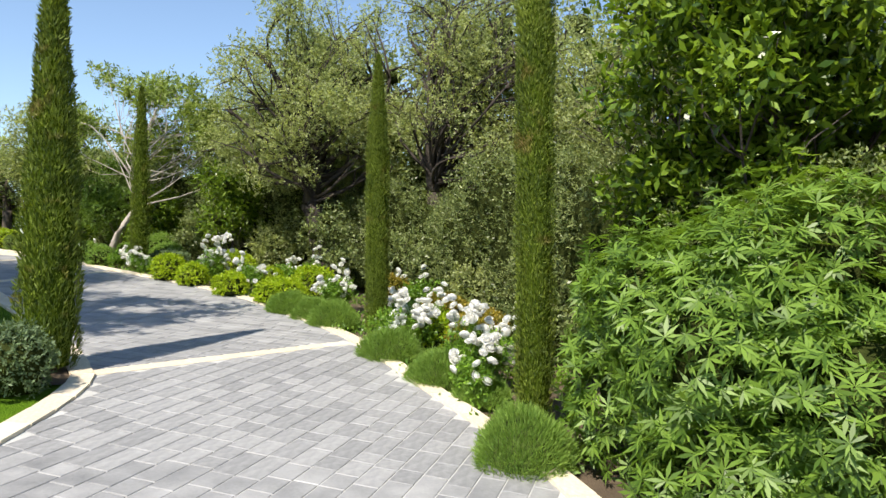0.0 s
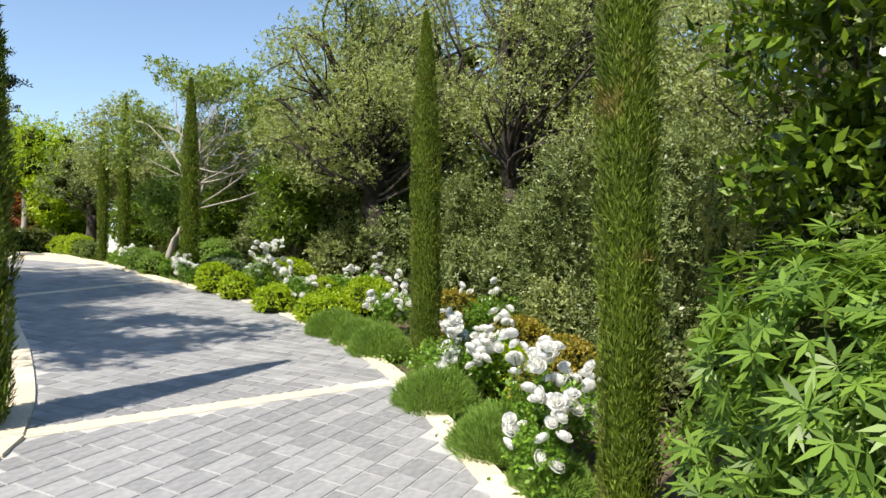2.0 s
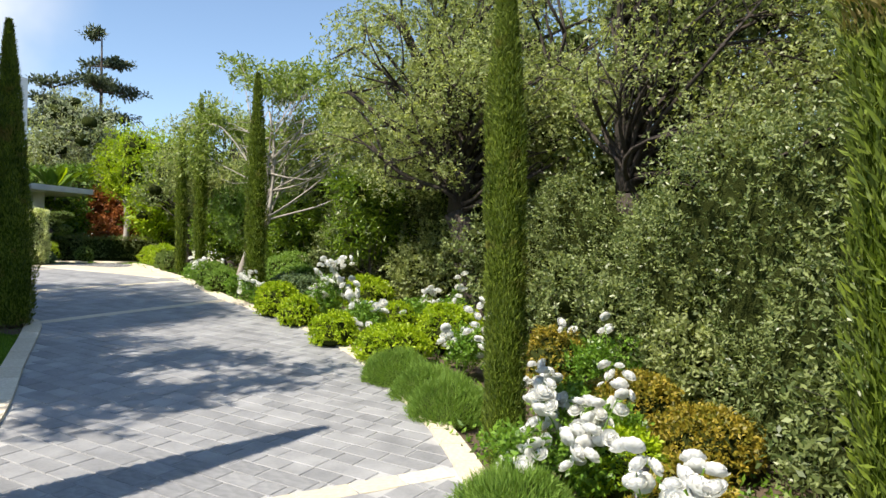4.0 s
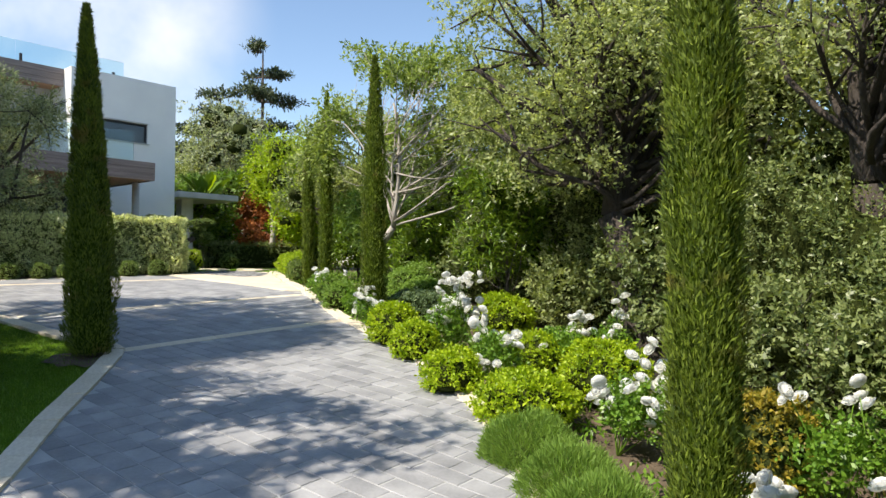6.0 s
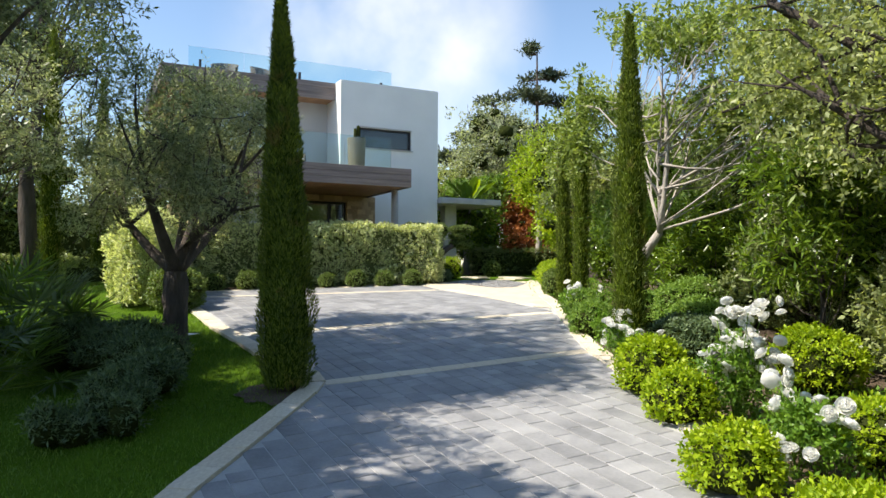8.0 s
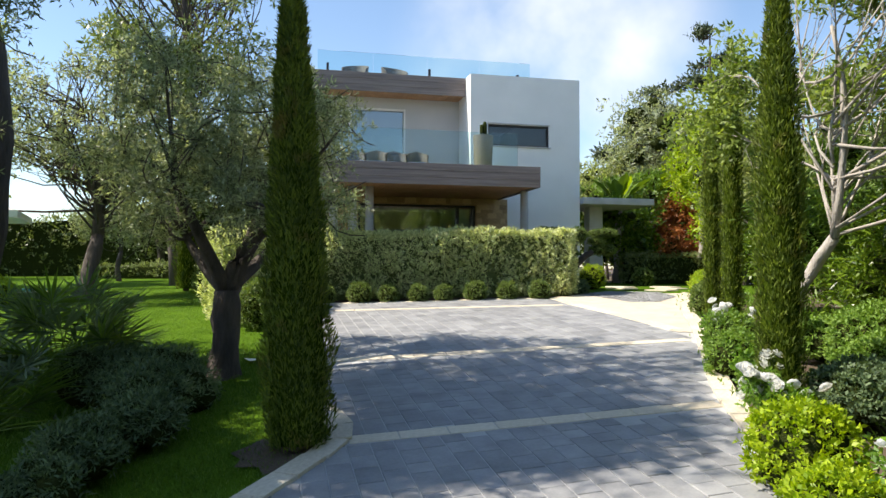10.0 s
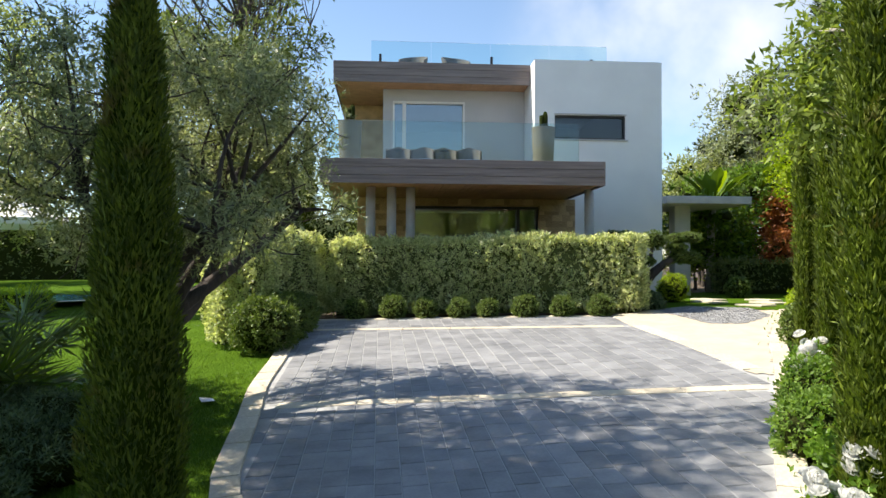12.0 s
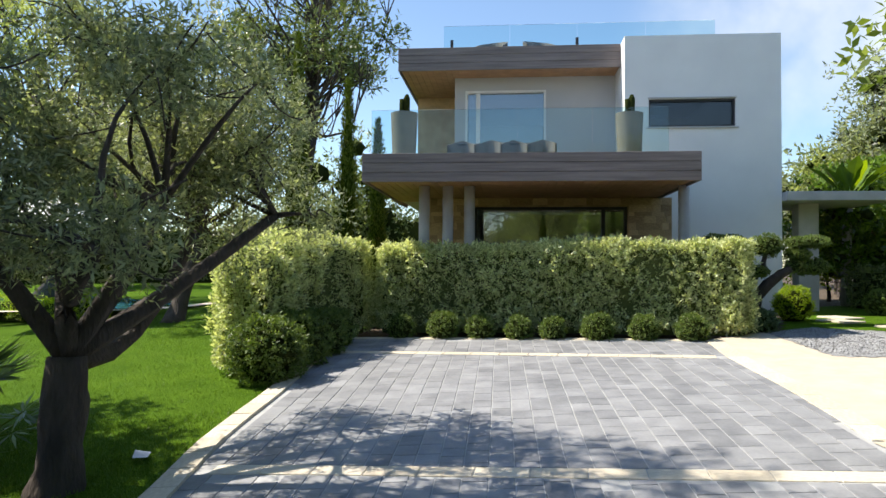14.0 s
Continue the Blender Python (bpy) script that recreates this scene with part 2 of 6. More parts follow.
M_PAPER = mat("white_paper", (0.7, 0.7, 0.7), (0.8, 0.8, 0.8), 0.8, 8, 60, 0.1)

# ---- shared builders ----
rng = np.random.default_rng(7)


def from_arrays(name, verts, faces, material, smooth=False):
    me = bpy.data.meshes.new(name)
    me.from_pydata(np.asarray(verts).tolist(), [], np.asarray(faces).tolist() if not isinstance(faces, list) else faces)
    me.materials.append(material)
    if smooth:
        me.polygons.foreach_set("use_smooth", [True] * len(me.polygons))
    me.update()
    return me


def quads_mesh(name, verts, material):
    """Fast mesh from (N, 4, 3) quads."""
    v = np.ascontiguousarray(verts, dtype=np.float32).reshape(-1, 3)
    me = bpy.data.meshes.new(name)
    k = len(v) // 4
    me.vertices.add(len(v))
    me.vertices.foreach_set("co", v.ravel())
    me.loops.add(len(v))
    me.loops.foreach_set("vertex_index", np.arange(len(v), dtype=np.int32))
    me.polygons.add(k)
    me.polygons.foreach_set("loop_start", np.arange(0, len(v), 4, dtype=np.int32))
    me.polygons.foreach_set("loop_total", np.full(k, 4, dtype=np.int32))
    me.materials.append(material)
    me.update(calc_edges=True)
    return me


def unit(v):
    return v / np.maximum(np.linalg.norm(v, axis=-1, keepdims=True), 1e-6)


def leaf_quads(pos, axis, length, width, fold=0.25, face=None):
    """Pointed leaves, folded along the midrib: base, side, tip, side."""
    n = len(pos)
    axis = unit(axis)
    ref = unit(rng.normal(size=(n, 3))) if face is None else unit(face)
    side = unit(np.cross(axis, ref))
    nor = np.cross(side, axis)
    L = (np.asarray(length) * np.ones(n))[:, None]
    W = (np.asarray(width) * np.ones(n))[:, None]
    mid = pos + axis * L * 0.45
    out = np.empty((n, 4, 3))
    out[:, 0] = pos
    out[:, 1] = mid + side * W * 0.5 + nor * W * fold
    out[:, 2] = pos + axis * L
    out[:, 3] = mid - side * W * 0.5 + nor * W * fold
    return out


def part(name, me, parent, label="", at=None):
    if isinstance(me, bmesh.types.BMesh):
        raise TypeError(name)
    ob = new(name, me)
    ob.parent = parent
    if at is not None:
        ob.matrix_basis = at
    if label:
        ob["label"] = label
    return ob


def thing(name, label, category, at=None, group="", kind=""):
    ob = new(name)
    ob.empty_display_size = 0.2
    if at is not None:
        ob.matrix_basis = at
    return tagged(ob, label, category, group, kind)


def bm_mesh(name, bm, material, smooth=False):
    me = bpy.data.meshes.new(name)
    bm.to_mesh(me)
    bm.free()
    me.materials.append(material)
    if smooth:
        me.polygons.foreach_set("use_smooth", [True] * len(me.polygons))
    return me


def box_bm(bm, x0, x1, y0, y1, z0, z1, bevel=0.0, m=None):
    r = bmesh.ops.create_cube(bm, size=1)
    v = r["verts"]
    bmesh.ops.transform(bm, matrix=Matrix.Translation(((x0 + x1) / 2, (y0 + y1) / 2, (z0 + z1) / 2)) @ Matrix.Diagonal((x1 - x0, y1 - y0, z1 - z0, 1)), verts=v)
    if bevel:
        e = {e for q in v for e in q.link_edges}
        g = bmesh.ops.bevel(bm, geom=list(e), offset=bevel, segments=1, affect="EDGES")
        v = list({q for f in g["faces"] for q in f.verts} | {q for q in v if q.is_valid})
    if m is not None:
        bmesh.ops.transform(bm, matrix=m, verts=v)
    return v


def box(name, x0, x1, y0, y1, z0, z1, material, bevel=0.0):
    bm = bmesh.new()
    box_bm(bm, x0, x1, y0, y1, z0, z1, bevel)
    return bm_mesh(name, bm, material)


def tube_arrays(points, radii, sides=8):
    """Vertices and faces of a tapering tube along points."""
    P = [Vector(p) for p in points]
    V, Fc = [], []
    up = Vector((0.3, 0.2, 1)).normalized()
    for i, p in enumerate(P):
        d = (P[min(i + 1, len(P) - 1)] - P[max(i - 1, 0)]).normalized()
        a = d.cross(up if abs(d.dot(up)) < 0.95 else Vector((1, 0, 0))).normalized()
        b = d.cross(a)
        for k in range(sides):
            t = 2 * math.pi * k / sides
            g = 1 + 0.1 * math.sin(2 * t + 1.7 * i) + 0.07 * math.sin(5 * t - 2.3 * i) if sides > 8 and radii[i] > 0.06 else 1
            V.append(p + (a * math.cos(t) + b * math.sin(t)) * radii[i] * g)
    for i in range(len(P) - 1):
        for k in range(sides):
            q = i * sides
            Fc.append((q + k, q + (k + 1) % sides, q + sides + (k + 1) % sides, q + sides + k))
    Fc.append(tuple(range(sides))[::-1])
    Fc.append(tuple(range((len(P) - 1) * sides, len(P) * sides)))
    return V, Fc


def tubes_mesh(name, list_of, material, sides=7):
    V, Fc = [], []
    for pts, rad in list_of:
        v, f = tube_arrays(pts, rad, sides)
        o = len(V)
        V += v
        Fc += [tuple(o + i for i in q) for q in f]
    return from_arrays(name, [tuple(v) for v in V], Fc, material, True)


# ---- ground ----
KS = [-60, -5, 0, 5.8, 8.1, 10.5, 12.3, 15, 18, 21, 25, 30, 60, 200]
KZ = [-4.5, -0.5, 0, 0.57, 0.84, 1.07, 1.29, 1.57, 1.87, 2.12, 2.36, 2.52, 2.8, 3.0]


def gz(x, y):
    """Height of the ground: a drive that climbs towards the house."""
    return float(np.interp(-0.67 * x + 0.74 * y, KS, KZ))


def spline(pts, step=0.25):
    P = np.array(pts, float)
    out = []
    for i in range(len(P) - 1):
        p0, p1, p2, p3 = P[max(i - 1, 0)], P[i], P[i + 1], P[min(i + 2, len(P) - 1)]
        k = max(2, int(np.linalg.norm(p2 - p1) / step))
        for t in np.arange(k) / k:
            out.append(0.5 * (2 * p1 + (p2 - p0) * t + (2 * p0 - 5 * p1 + 4 * p2 - p3) * t * t + (3 * p1 - p0 - 3 * p2 + p3) * t ** 3))
    out.append(P[-1])
    return np.array(out)


KERB_R = spline([(2.6, -6), (1.9, 1.5), (0.92, 5.0), (0.45, 6.3), (-0.22, 7.85), (-1.25, 10.0), (-2.15, 11.45), (-3.4, 13.0), (-4.8, 14.35), (-6.3, 15.45), (-7.85, 16.5), (-9.25, 17.7), (-11.0, 19.2), (-12.3, 20.25), (-14.2, 22.0), (-15.7, 23.4)])
KERB_L = spline([(-3.7, -6), (-3.35, 1.5), (-3.27, 5.2), (-3.42, 6.9), (-3.78, 7.65), (-4.3, 8.4), (-5.5, 9.85), (-6.52, 10.95), (-7.6, 12.15), (-8.3, 12.85), (-8.9, 13.05), (-9.7, 13.05), (-11.1, 13.22), (-12.55, 13.38), (-14.25, 13.7), (-16.5, 14.05), (-18.35, 14.32)])
BACK = np.array([(-18.35, 14.35), (-16.05, 19.87)])
EDGE_PAVE = spline([(-16.05, 19.87), (-14.6, 19.45), (-12.65, 19.08), (-10.7, 18.62)])


def inside(poly, x, y):
    """Which of the points lie in the polygon (arrays)."""
    x, y = np.asarray(x, float), np.asarray(y, float)
    c = np.zeros(x.shape, bool)
    P = np.array(poly)
    for (xi, yi), (xj, yj) in zip(P, np.roll(P, 1, axis=0)):
        if yi != yj:
            c ^= ((yi > y) != (yj > y)) & (x < (xj - xi) * (y - yi) / (yj - yi) + xi)
    return c


def gza(x, y):
    return np.interp(-0.67 * np.asarray(x) + 0.74 * np.asarray(y), KS, KZ)


def sheet(name, xs, ys, material, lift=0.0, poly=None):
    xs, ys = np.array(xs, float), np.array(ys, float)
    X, Y = np.meshgrid(xs, ys)
    V = np.stack([X, Y, gza(X, Y) + lift], -1)
    q = np.stack([V[:-1, :-1], V[:-1, 1:], V[1:, 1:], V[1:, :-1]], 2)
    if poly is not None:
        k = inside(poly, (xs[:-1] + xs[1:])[None, :] / 2 + 0 * Y[:-1, :-1], (ys[:-1] + ys[1:])[:, None] / 2 + 0 * X[:-1, :-1])
        q = q[k]
    return quads_mesh(name, q.reshape(-1, 4, 3), material)


def strip(name, left, right, material, lift=0.0):
    n = len(left)
    V = [(x, y, gz(x, y) + lift) for x, y in left] + [(x, y, gz(x, y) + lift) for x, y in right]
    return from_arrays(name, V, [(i, i + 1, n + i + 1, n + i) for i in range(n - 1)], material, True)


far = [-1500, -600, -250, -120, -80, -60]
gx = far + list(np.arange(-50, 20, 1.0)) + [20, 40, 80, 200, 600, 1500]
gy = [-1500, -600, -200, -80, -40, -20] + list(np.arange(-12, 50, 1.0)) + [60, 80, 120, 250, 600, 1500]
ground = tagged(new("ground", sheet("ground", gx, gy, M_SOIL, -0.06)), "bare brown garden soil under the beds", "ground", kind="structure")

def offset(path, d):
    """The path moved d to its right."""
    t = np.gradient(path, axis=0)
    t /= np.linalg.norm(t, axis=1)[:, None]
    return path + np.stack([t[:, 1], -t[:, 0]], 1) * d


# lawn on the side of the olive tree, running under the kerb
LAWN = [(-30, -6)] + [tuple(p) for p in offset(KERB_L, 0.05)] + [(-19.5, 14.6), (-21, 16.5), (-45, 22), (-60, 5), (-55, -20)]
lawn = tagged(new("lawn", sheet("lawn", np.arange(-60, -2.5, 0.25), np.arange(-14, 24, 0.25), M_LAWN, -0.02, LAWN)), "mown green lawn beside the paved drive", "lawn", kind="structure")
LAWN_E = [(-16.9, 21.6), (-16.4, 23.2), (-14.8, 25.2), (-18, 29), (-24, 30), (-22, 25)]
lawn_e = tagged(new("lawn", sheet("lawn_by_porch", np.arange(-25, -14, 0.15), np.arange(21, 31, 0.15), M_LAWN, -0.02, LAWN_E)), "strip of lawn with stepping stones before the porch", "lawn", kind="structure")

# mortar bed of the drive
DRIVE = [tuple(p) for p in offset(KERB_R, 0.05)] + [(-16.05, 19.87), (-18.35, 14.35)] + [tuple(p) for p in offset(KERB_L, -0.05)[::-1]]
drive = tagged(new("driveway", sheet("driveway", np.arange(-19, 3.0, 0.1), np.arange(-6, 24, 0.1), M_BED, -0.004, DRIVE)), "driveway of grey stone pavers with pale joints", "driveway", kind="structure")

# ---- plant builders ----
def shell(n, c, r, thick=0.16, flat=0.0):
    """n points on the outside of an uneven ellipsoid, with outward directions."""
    d = unit(rng.normal(size=(n, 3)))
    if flat:
        d[:, 2] = np.where(d[:, 2] < -flat, -d[:, 2], d[:, 2])
    ph = rng.uniform(0, 6.28, 6)
    lump = 1 + 0.07 * np.sin(4 * d[:, 0] + ph[0]) * np.sin(4 * d[:, 1] + ph[1]) + 0.06 * np.sin(7 * d[:, 2] + ph[2] + 3 * d[:, 0]) + 0.04 * np.sin(11 * d[:, 1] + ph[3])
    rad = lump * (1 - thick * np.abs(rng.normal(size=n)) + 0.04 * rng.normal(size=n))
    return np.asarray(c) + d * np.asarray(r) * rad[:, None], d


def sprigs(pos, shoot, length, ratio, count=5):
    """Leaves set spirally round short shoots, so that they gather in tufts with gaps between."""
    n = len(pos)
    shoot = unit(shoot)
    s1 = unit(np.cross(shoot, rng.normal(size=(n, 3))))
    s2 = np.cross(shoot, s1)
    res = []
    for k in range(count):
        u = (k + 0.5) / count
        w = 2.4 * k + rng.normal(size=n)[:, None] * 0.3
        rad = s1 * np.cos(w) + s2 * np.sin(w)
        L = length * rng.uniform(0.65, 1.25, n)
        res.append(leaf_quads(pos + shoot * (length * 1.5 * (u - 0.4)), shoot * (0.35 + 0.5 * u) + rad * (0.95 - 0.4 * u) + rng.normal(size=(n, 3)) * 0.15, L, L * ratio, 0.2, shoot + 0.3 * rng.normal(size=(n, 3))))
    return np.concatenate(res)


def foliage(blobs, leaves, length, ratio=0.42, out=0.7, rnd=0.8, droop=0.0, thick=0.2, flat=0.0):
    """Leaves for blobs of (centre, radii): shared out by surface."""
    area = np.array([max(r) * (r[0] + r[1] + r[2]) for c, r in blobs])
    res = []
    for (c, r), a in zip(blobs, area / area.sum()):
        n = max(8, int(leaves * a))
        n = max(3, n // 5)
        p, d = shell(n, c, r, thick, flat)
        res.append(sprigs(p, d * out + rng.normal(size=(n, 3)) * rnd * 0.6 + np.array([0, 0, 0.25 - droop]), length, ratio))
    return np.concatenate(res)


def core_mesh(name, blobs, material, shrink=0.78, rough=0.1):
    """Lumpy core of a dense plant; crown cores are coloured dark as inner shade."""
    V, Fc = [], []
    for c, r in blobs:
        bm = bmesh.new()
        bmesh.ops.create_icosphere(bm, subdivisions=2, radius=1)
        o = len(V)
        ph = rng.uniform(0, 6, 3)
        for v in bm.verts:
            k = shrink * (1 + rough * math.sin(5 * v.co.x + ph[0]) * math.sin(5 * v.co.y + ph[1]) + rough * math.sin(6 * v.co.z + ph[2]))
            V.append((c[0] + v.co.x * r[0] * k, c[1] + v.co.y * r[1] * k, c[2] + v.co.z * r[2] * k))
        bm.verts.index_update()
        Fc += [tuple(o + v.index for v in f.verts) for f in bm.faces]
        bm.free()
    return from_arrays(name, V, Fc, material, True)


def limb(a, b, r0, r1, sag=0.12, k=5):
    a, b = np.array(a, float), np.array(b, float)
    off = rng.normal(size=3) * np.linalg.norm(b - a) * sag
    t = np.linspace(0, 1, k + 1)[:, None]
    pts = a + (b - a) * t + off * np.sin(np.pi * t)
    return [tuple(p) for p in pts], list(np.linspace(r0, r1, k + 1))


def cypress_meshes(height, radius, n, size, taper):
    """Narrow column: upright sprays over a tapering core darkened as inner shade."""
    def prof(h):
        return radius * np.clip(np.minimum(1.0, (1 - h) / taper) ** 0.7, 0, 1) * np.clip(0.78 + h * 3.2, 0, 1)
    h = rng.uniform(0, 1, n) ** 0.92
    a = rng.uniform(0, 2 * np.pi, n)
    lump = 1 + 0.06 * np.sin(5 * a + 9 * h) + 0.06 * np.sin(3 * a - 31 * h) + 0.05 * np.sin(47 * h + 2 * a)
    r = prof(h) * lump * (1 - 0.13 * np.abs(rng.normal(size=n)))
    p = np.stack([np.cos(a) * r, np.sin(a) * r, 0.06 + h * (height - 0.1)], 1)
    ax = np.stack([np.cos(a) * 0.42, np.sin(a) * 0.42, np.ones(n)], 1) + rng.normal(size=(n, 3)) * 0.36
    L = size * rng.uniform(0.7, 1.9, n)
    q = leaf_quads(p, ax, L, L * 0.2, 0.2, np.stack([np.cos(a), np.sin(a), 0 * a], 1) + 0.6 * rng.normal(size=(n, 3)))
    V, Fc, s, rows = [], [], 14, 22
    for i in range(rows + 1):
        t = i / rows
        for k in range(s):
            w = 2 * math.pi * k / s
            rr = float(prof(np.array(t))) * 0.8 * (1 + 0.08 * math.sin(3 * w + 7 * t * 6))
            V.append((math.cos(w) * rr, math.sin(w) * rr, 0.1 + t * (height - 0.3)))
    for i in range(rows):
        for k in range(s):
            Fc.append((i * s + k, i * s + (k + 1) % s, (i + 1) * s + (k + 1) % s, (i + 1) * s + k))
    return quads_mesh("cypress_crown", q, M_CYP), from_arrays("cypress_core", V, Fc, M_CYPSHADE, True), tubes_mesh("cypress_trunk", [([(0, 0, -0.1), (0, 0, height * 0.6)], [radius * 0.3, radius * 0.1])], M_BARK)


def cypress(x, y, top, radius, n, size, label, taper=0.5, lean=(0, 0), sink=0.05):
    z = gz(x, y) - sink
    t = thing("italian_cypress", label, "cypress tree", Matrix.Translation((x, y, z)) @ Euler((lean[0], lean[1], 0)).to_matrix().to_4x4() @ Matrix.Rotation(rng.uniform(0, 6), 4, "Z"), "columnar cypresses along the drive")
    crown, core, trunk = cypress_meshes(top - z, radius, n, size, taper)
    part("crown", crown, t, "dense upright green sprays")
    part("crown_shade_core", core, t)
    part("trunk", trunk, t)
    return t


def shrub(name, label, cat, x, y, blobs, leaves, length, material, ratio=0.45, group="", core=True, stems=5, lift=0.0, thick=0.14, out=0.7, rnd=0.8, droop=0.0, flat=0.3, core_size=0.8):
    """A low plant: crown of leaves over a core coloured dark as inner shade, on short stems. Blobs are relative to the
    ground.
    """
    t = thing(name, label, cat, Matrix.Translation((x, y, gz(x, y) - 0.05 + lift)), group)
    part("foliage", quads_mesh(name, foliage(blobs, leaves, length, ratio, out, rnd, droop, thick, flat), material), t)
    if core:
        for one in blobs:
            part("shade_core", core_mesh(name + "_core", [one], M_SHADE_CACTUS, core_size), t)
    zc = np.mean([c[2] for c, r in blobs])
    part("stem", tubes_mesh(name + "_stem", [limb((rng.normal() * 0.04, rng.normal() * 0.04, -0.05), (b[0][0] * 0.6, b[0][1] * 0.6, max(zc * 0.8, 0.1)), 0.018, 0.01) for b in (blobs * stems)[:stems]], M_BARK, 5), t)
    return t


def tree(name, label, cat, x, y, fork, blobs, leaves, length, material, bark, r0, ratio=0.4, twigs=3, droop=0.1, thick=0.45, base=(0, 0), core=False, out=0.5, rnd=1.0, group="", stout=0.17):
    """Trunk to a fork, limbs to every clump, twigs inside the clumps, leaves on the clumps."""
    t = thing(name, label, cat, Matrix.Translation((x, y, gz(x, y) - 0.06)), group)
    f = np.array(fork, float)
    tp, tr = limb((base[0], base[1], -0.1), f, r0 * 1.15, r0 * 0.8, 0.06, 6)
    tr[0] *= 1.35
    part("trunk", tubes_mesh(name + "_trunk", [(tp, tr)], bark, 10), t)
    lim = []
    for c, r in blobs:
        c = np.array(c)
        g = f + np.array([0, 0, max(0.0, c[2] - f[2]) * rng.uniform(0, 0.6)])
        p, q = limb(g, c, r0 * stout, r0 * stout * 0.3, 0.16, 6)
        lim.append((p, q))
        for k in range(twigs):
            e = c + unit(rng.normal(size=3)) * np.array(r) * 0.85
            s = p[rng.integers(3, 7)]
            lim.append(limb(s, e, r0 * 0.1, r0 * 0.025, 0.12, 3))
    lim.append(limb(f, f + np.array([0, 0, 0.65 * max(0.5, max(c[2] for c, r in blobs) - f[2])]), r0 * 0.8, r0 * 0.25, 0.05, 6))
    part("branchwork", tubes_mesh(name + "_branchwork", lim, bark, 4), t)
    part("crown", quads_mesh(name + "_crown", foliage(blobs, leaves, length, ratio, out, rnd, droop, 0.3 if core else thick), material), t)
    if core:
        part("crown_shade_core", core_mesh(name + "_core", blobs, M_SHADE_CACTUS, 0.3), t)
    return t


def blob_cloud(n, c, r, size, low=0.0):
    """n clumps spread over a larger ellipsoid."""
    out = []
    for i in range(n):
        d = unit(rng.normal(size=3)) * rng.uniform(0.45, 1.0)
        if d[2] < -0.5:
            d[2] *= 0.4
        s = size * rng.uniform(0.7, 1.25)
        out.append(((c[0] + d[0] * r[0], c[1] + d[1] * r[1], max(low, c[2] + d[2] * r[2])), (s, s, s * 0.8)))
    return out

# ---- house ----
HU, HN = Vector((0.2, 0.98, 0)).normalized(), Vector((0.98, -0.2, 0)).normalized()
HOUSE_M = Matrix(((HU.x, HN.x, 0, -20.65), (HU.y, HN.y, 0, 23.96), (0, 0, 1, 0), (0, 0, 0, 1)))
# local axes: x along the front (rightwards), y out of the front, z absolute height
BASE = 2.3
house = thing("villa", "modern two-storey villa with white render, weathered timber fascias and stone", "house", HOUSE_M)


def wall_with_hole(name, x0, x1, y0, y1, z0, z1, holes, material):
    """Wall slab along x with rectangular openings (x0, x1, z0, z1)."""
    bm = bmesh.new()
    xs = sorted({x0, x1, *[h[0] for h in holes], *[h[1] for h in holes]})
    zs = sorted({z0, z1, *[h[2] for h in holes], *[h[3] for h in holes]})
    V = {}

    def vert(x, y, z):
        if (x, y, z) not in V:
            V[x, y, z] = bm.verts.new((x, y, z))
        return V[x, y, z]
    solid = {}
    for i in range(len(xs) - 1):
        for j in range(len(zs) - 1):
            cx, cz = (xs[i] + xs[i + 1]) / 2, (zs[j] + zs[j + 1]) / 2
            solid[i, j] = not any(h[0] < cx < h[1] and h[2] < cz < h[3] for h in holes)
    for (i, j), s in solid.items():
        if not s:
            continue
        a, b, c, d = xs[i], xs[i + 1], zs[j], zs[j + 1]
        bm.faces.new((vert(a, y1, c), vert(a, y1, d), vert(b, y1, d), vert(b, y1, c)))
        bm.faces.new((vert(a, y0, c), vert(b, y0, c), vert(b, y0, d), vert(a, y0, d)))
        for di, dj, q in ((-1, 0, ((a, c), (a, d))), (1, 0, ((b, d), (b, c))), (0, -1, ((b, c), (a, c))), (0, 1, ((a, d), (b, d)))):
            if not solid.get((i + di, j + dj), False):
                (p, r), (s2, t2) = q
                bm.faces.new((vert(p, y0, r), vert(s2, y0, t2), vert(s2, y1, t2), vert(p, y1, r)))
    bmesh.ops.recalc_face_normals(bm, faces=bm.faces)
    return bm_mesh(name, bm, material)


# white block
part("white_front_wall", wall_with_hole("white_front_wall", -3.47, 0, -0.3, 0, BASE, 8.83, [(-2.93, -1.0, 6.72, 7.36)], M_WHITE), house)
part("white_right_wall", box("white_right_wall", -0.3, 0, -7.5, -0.302, BASE, 8.83, M_WHITE), house)
part("white_left_wall", box("white_left_wall", -3.47, -3.17, -7.5, -0.302, BASE, 8.83, M_WHITE), house)
part("white_back_wall", box("white_back_wall", -3.165, -0.305, -7.5, -7.2, BASE, 8.83, M_WHITE), house)
part("white_roof", box("white_roof", -3.165, -0.305, -7.195, -0.305, 8.4, 8.72, M_CONC), house)
win = part("strip_window", box("strip_window_glass", -2.9, -1.03, -0.14, -0.12, 6.75, 7.33, M_GLASSD), house, "dark glazed horizontal strip window")
for nm, b in (("frame_top", (-2.93, -1.0, -0.17, -0.06, 7.31, 7.36)), ("frame_bottom", (-2.93, -1.0, -0.17, -0.06, 6.72, 6.765)), ("frame_left", (-2.93, -2.89, -0.17, -0.06, 6.766, 7.309)), ("frame_right", (-1.04, -1.0, -0.17, -0.06, 6.766, 7.309))):
    part("window_frame", box(nm, *b, M_DARK), win)
part("window_sill", box("window_sill", -2.98, -0.94, -0.05, 0.05, 6.675, 6.715, M_CONC, 0.006), win)
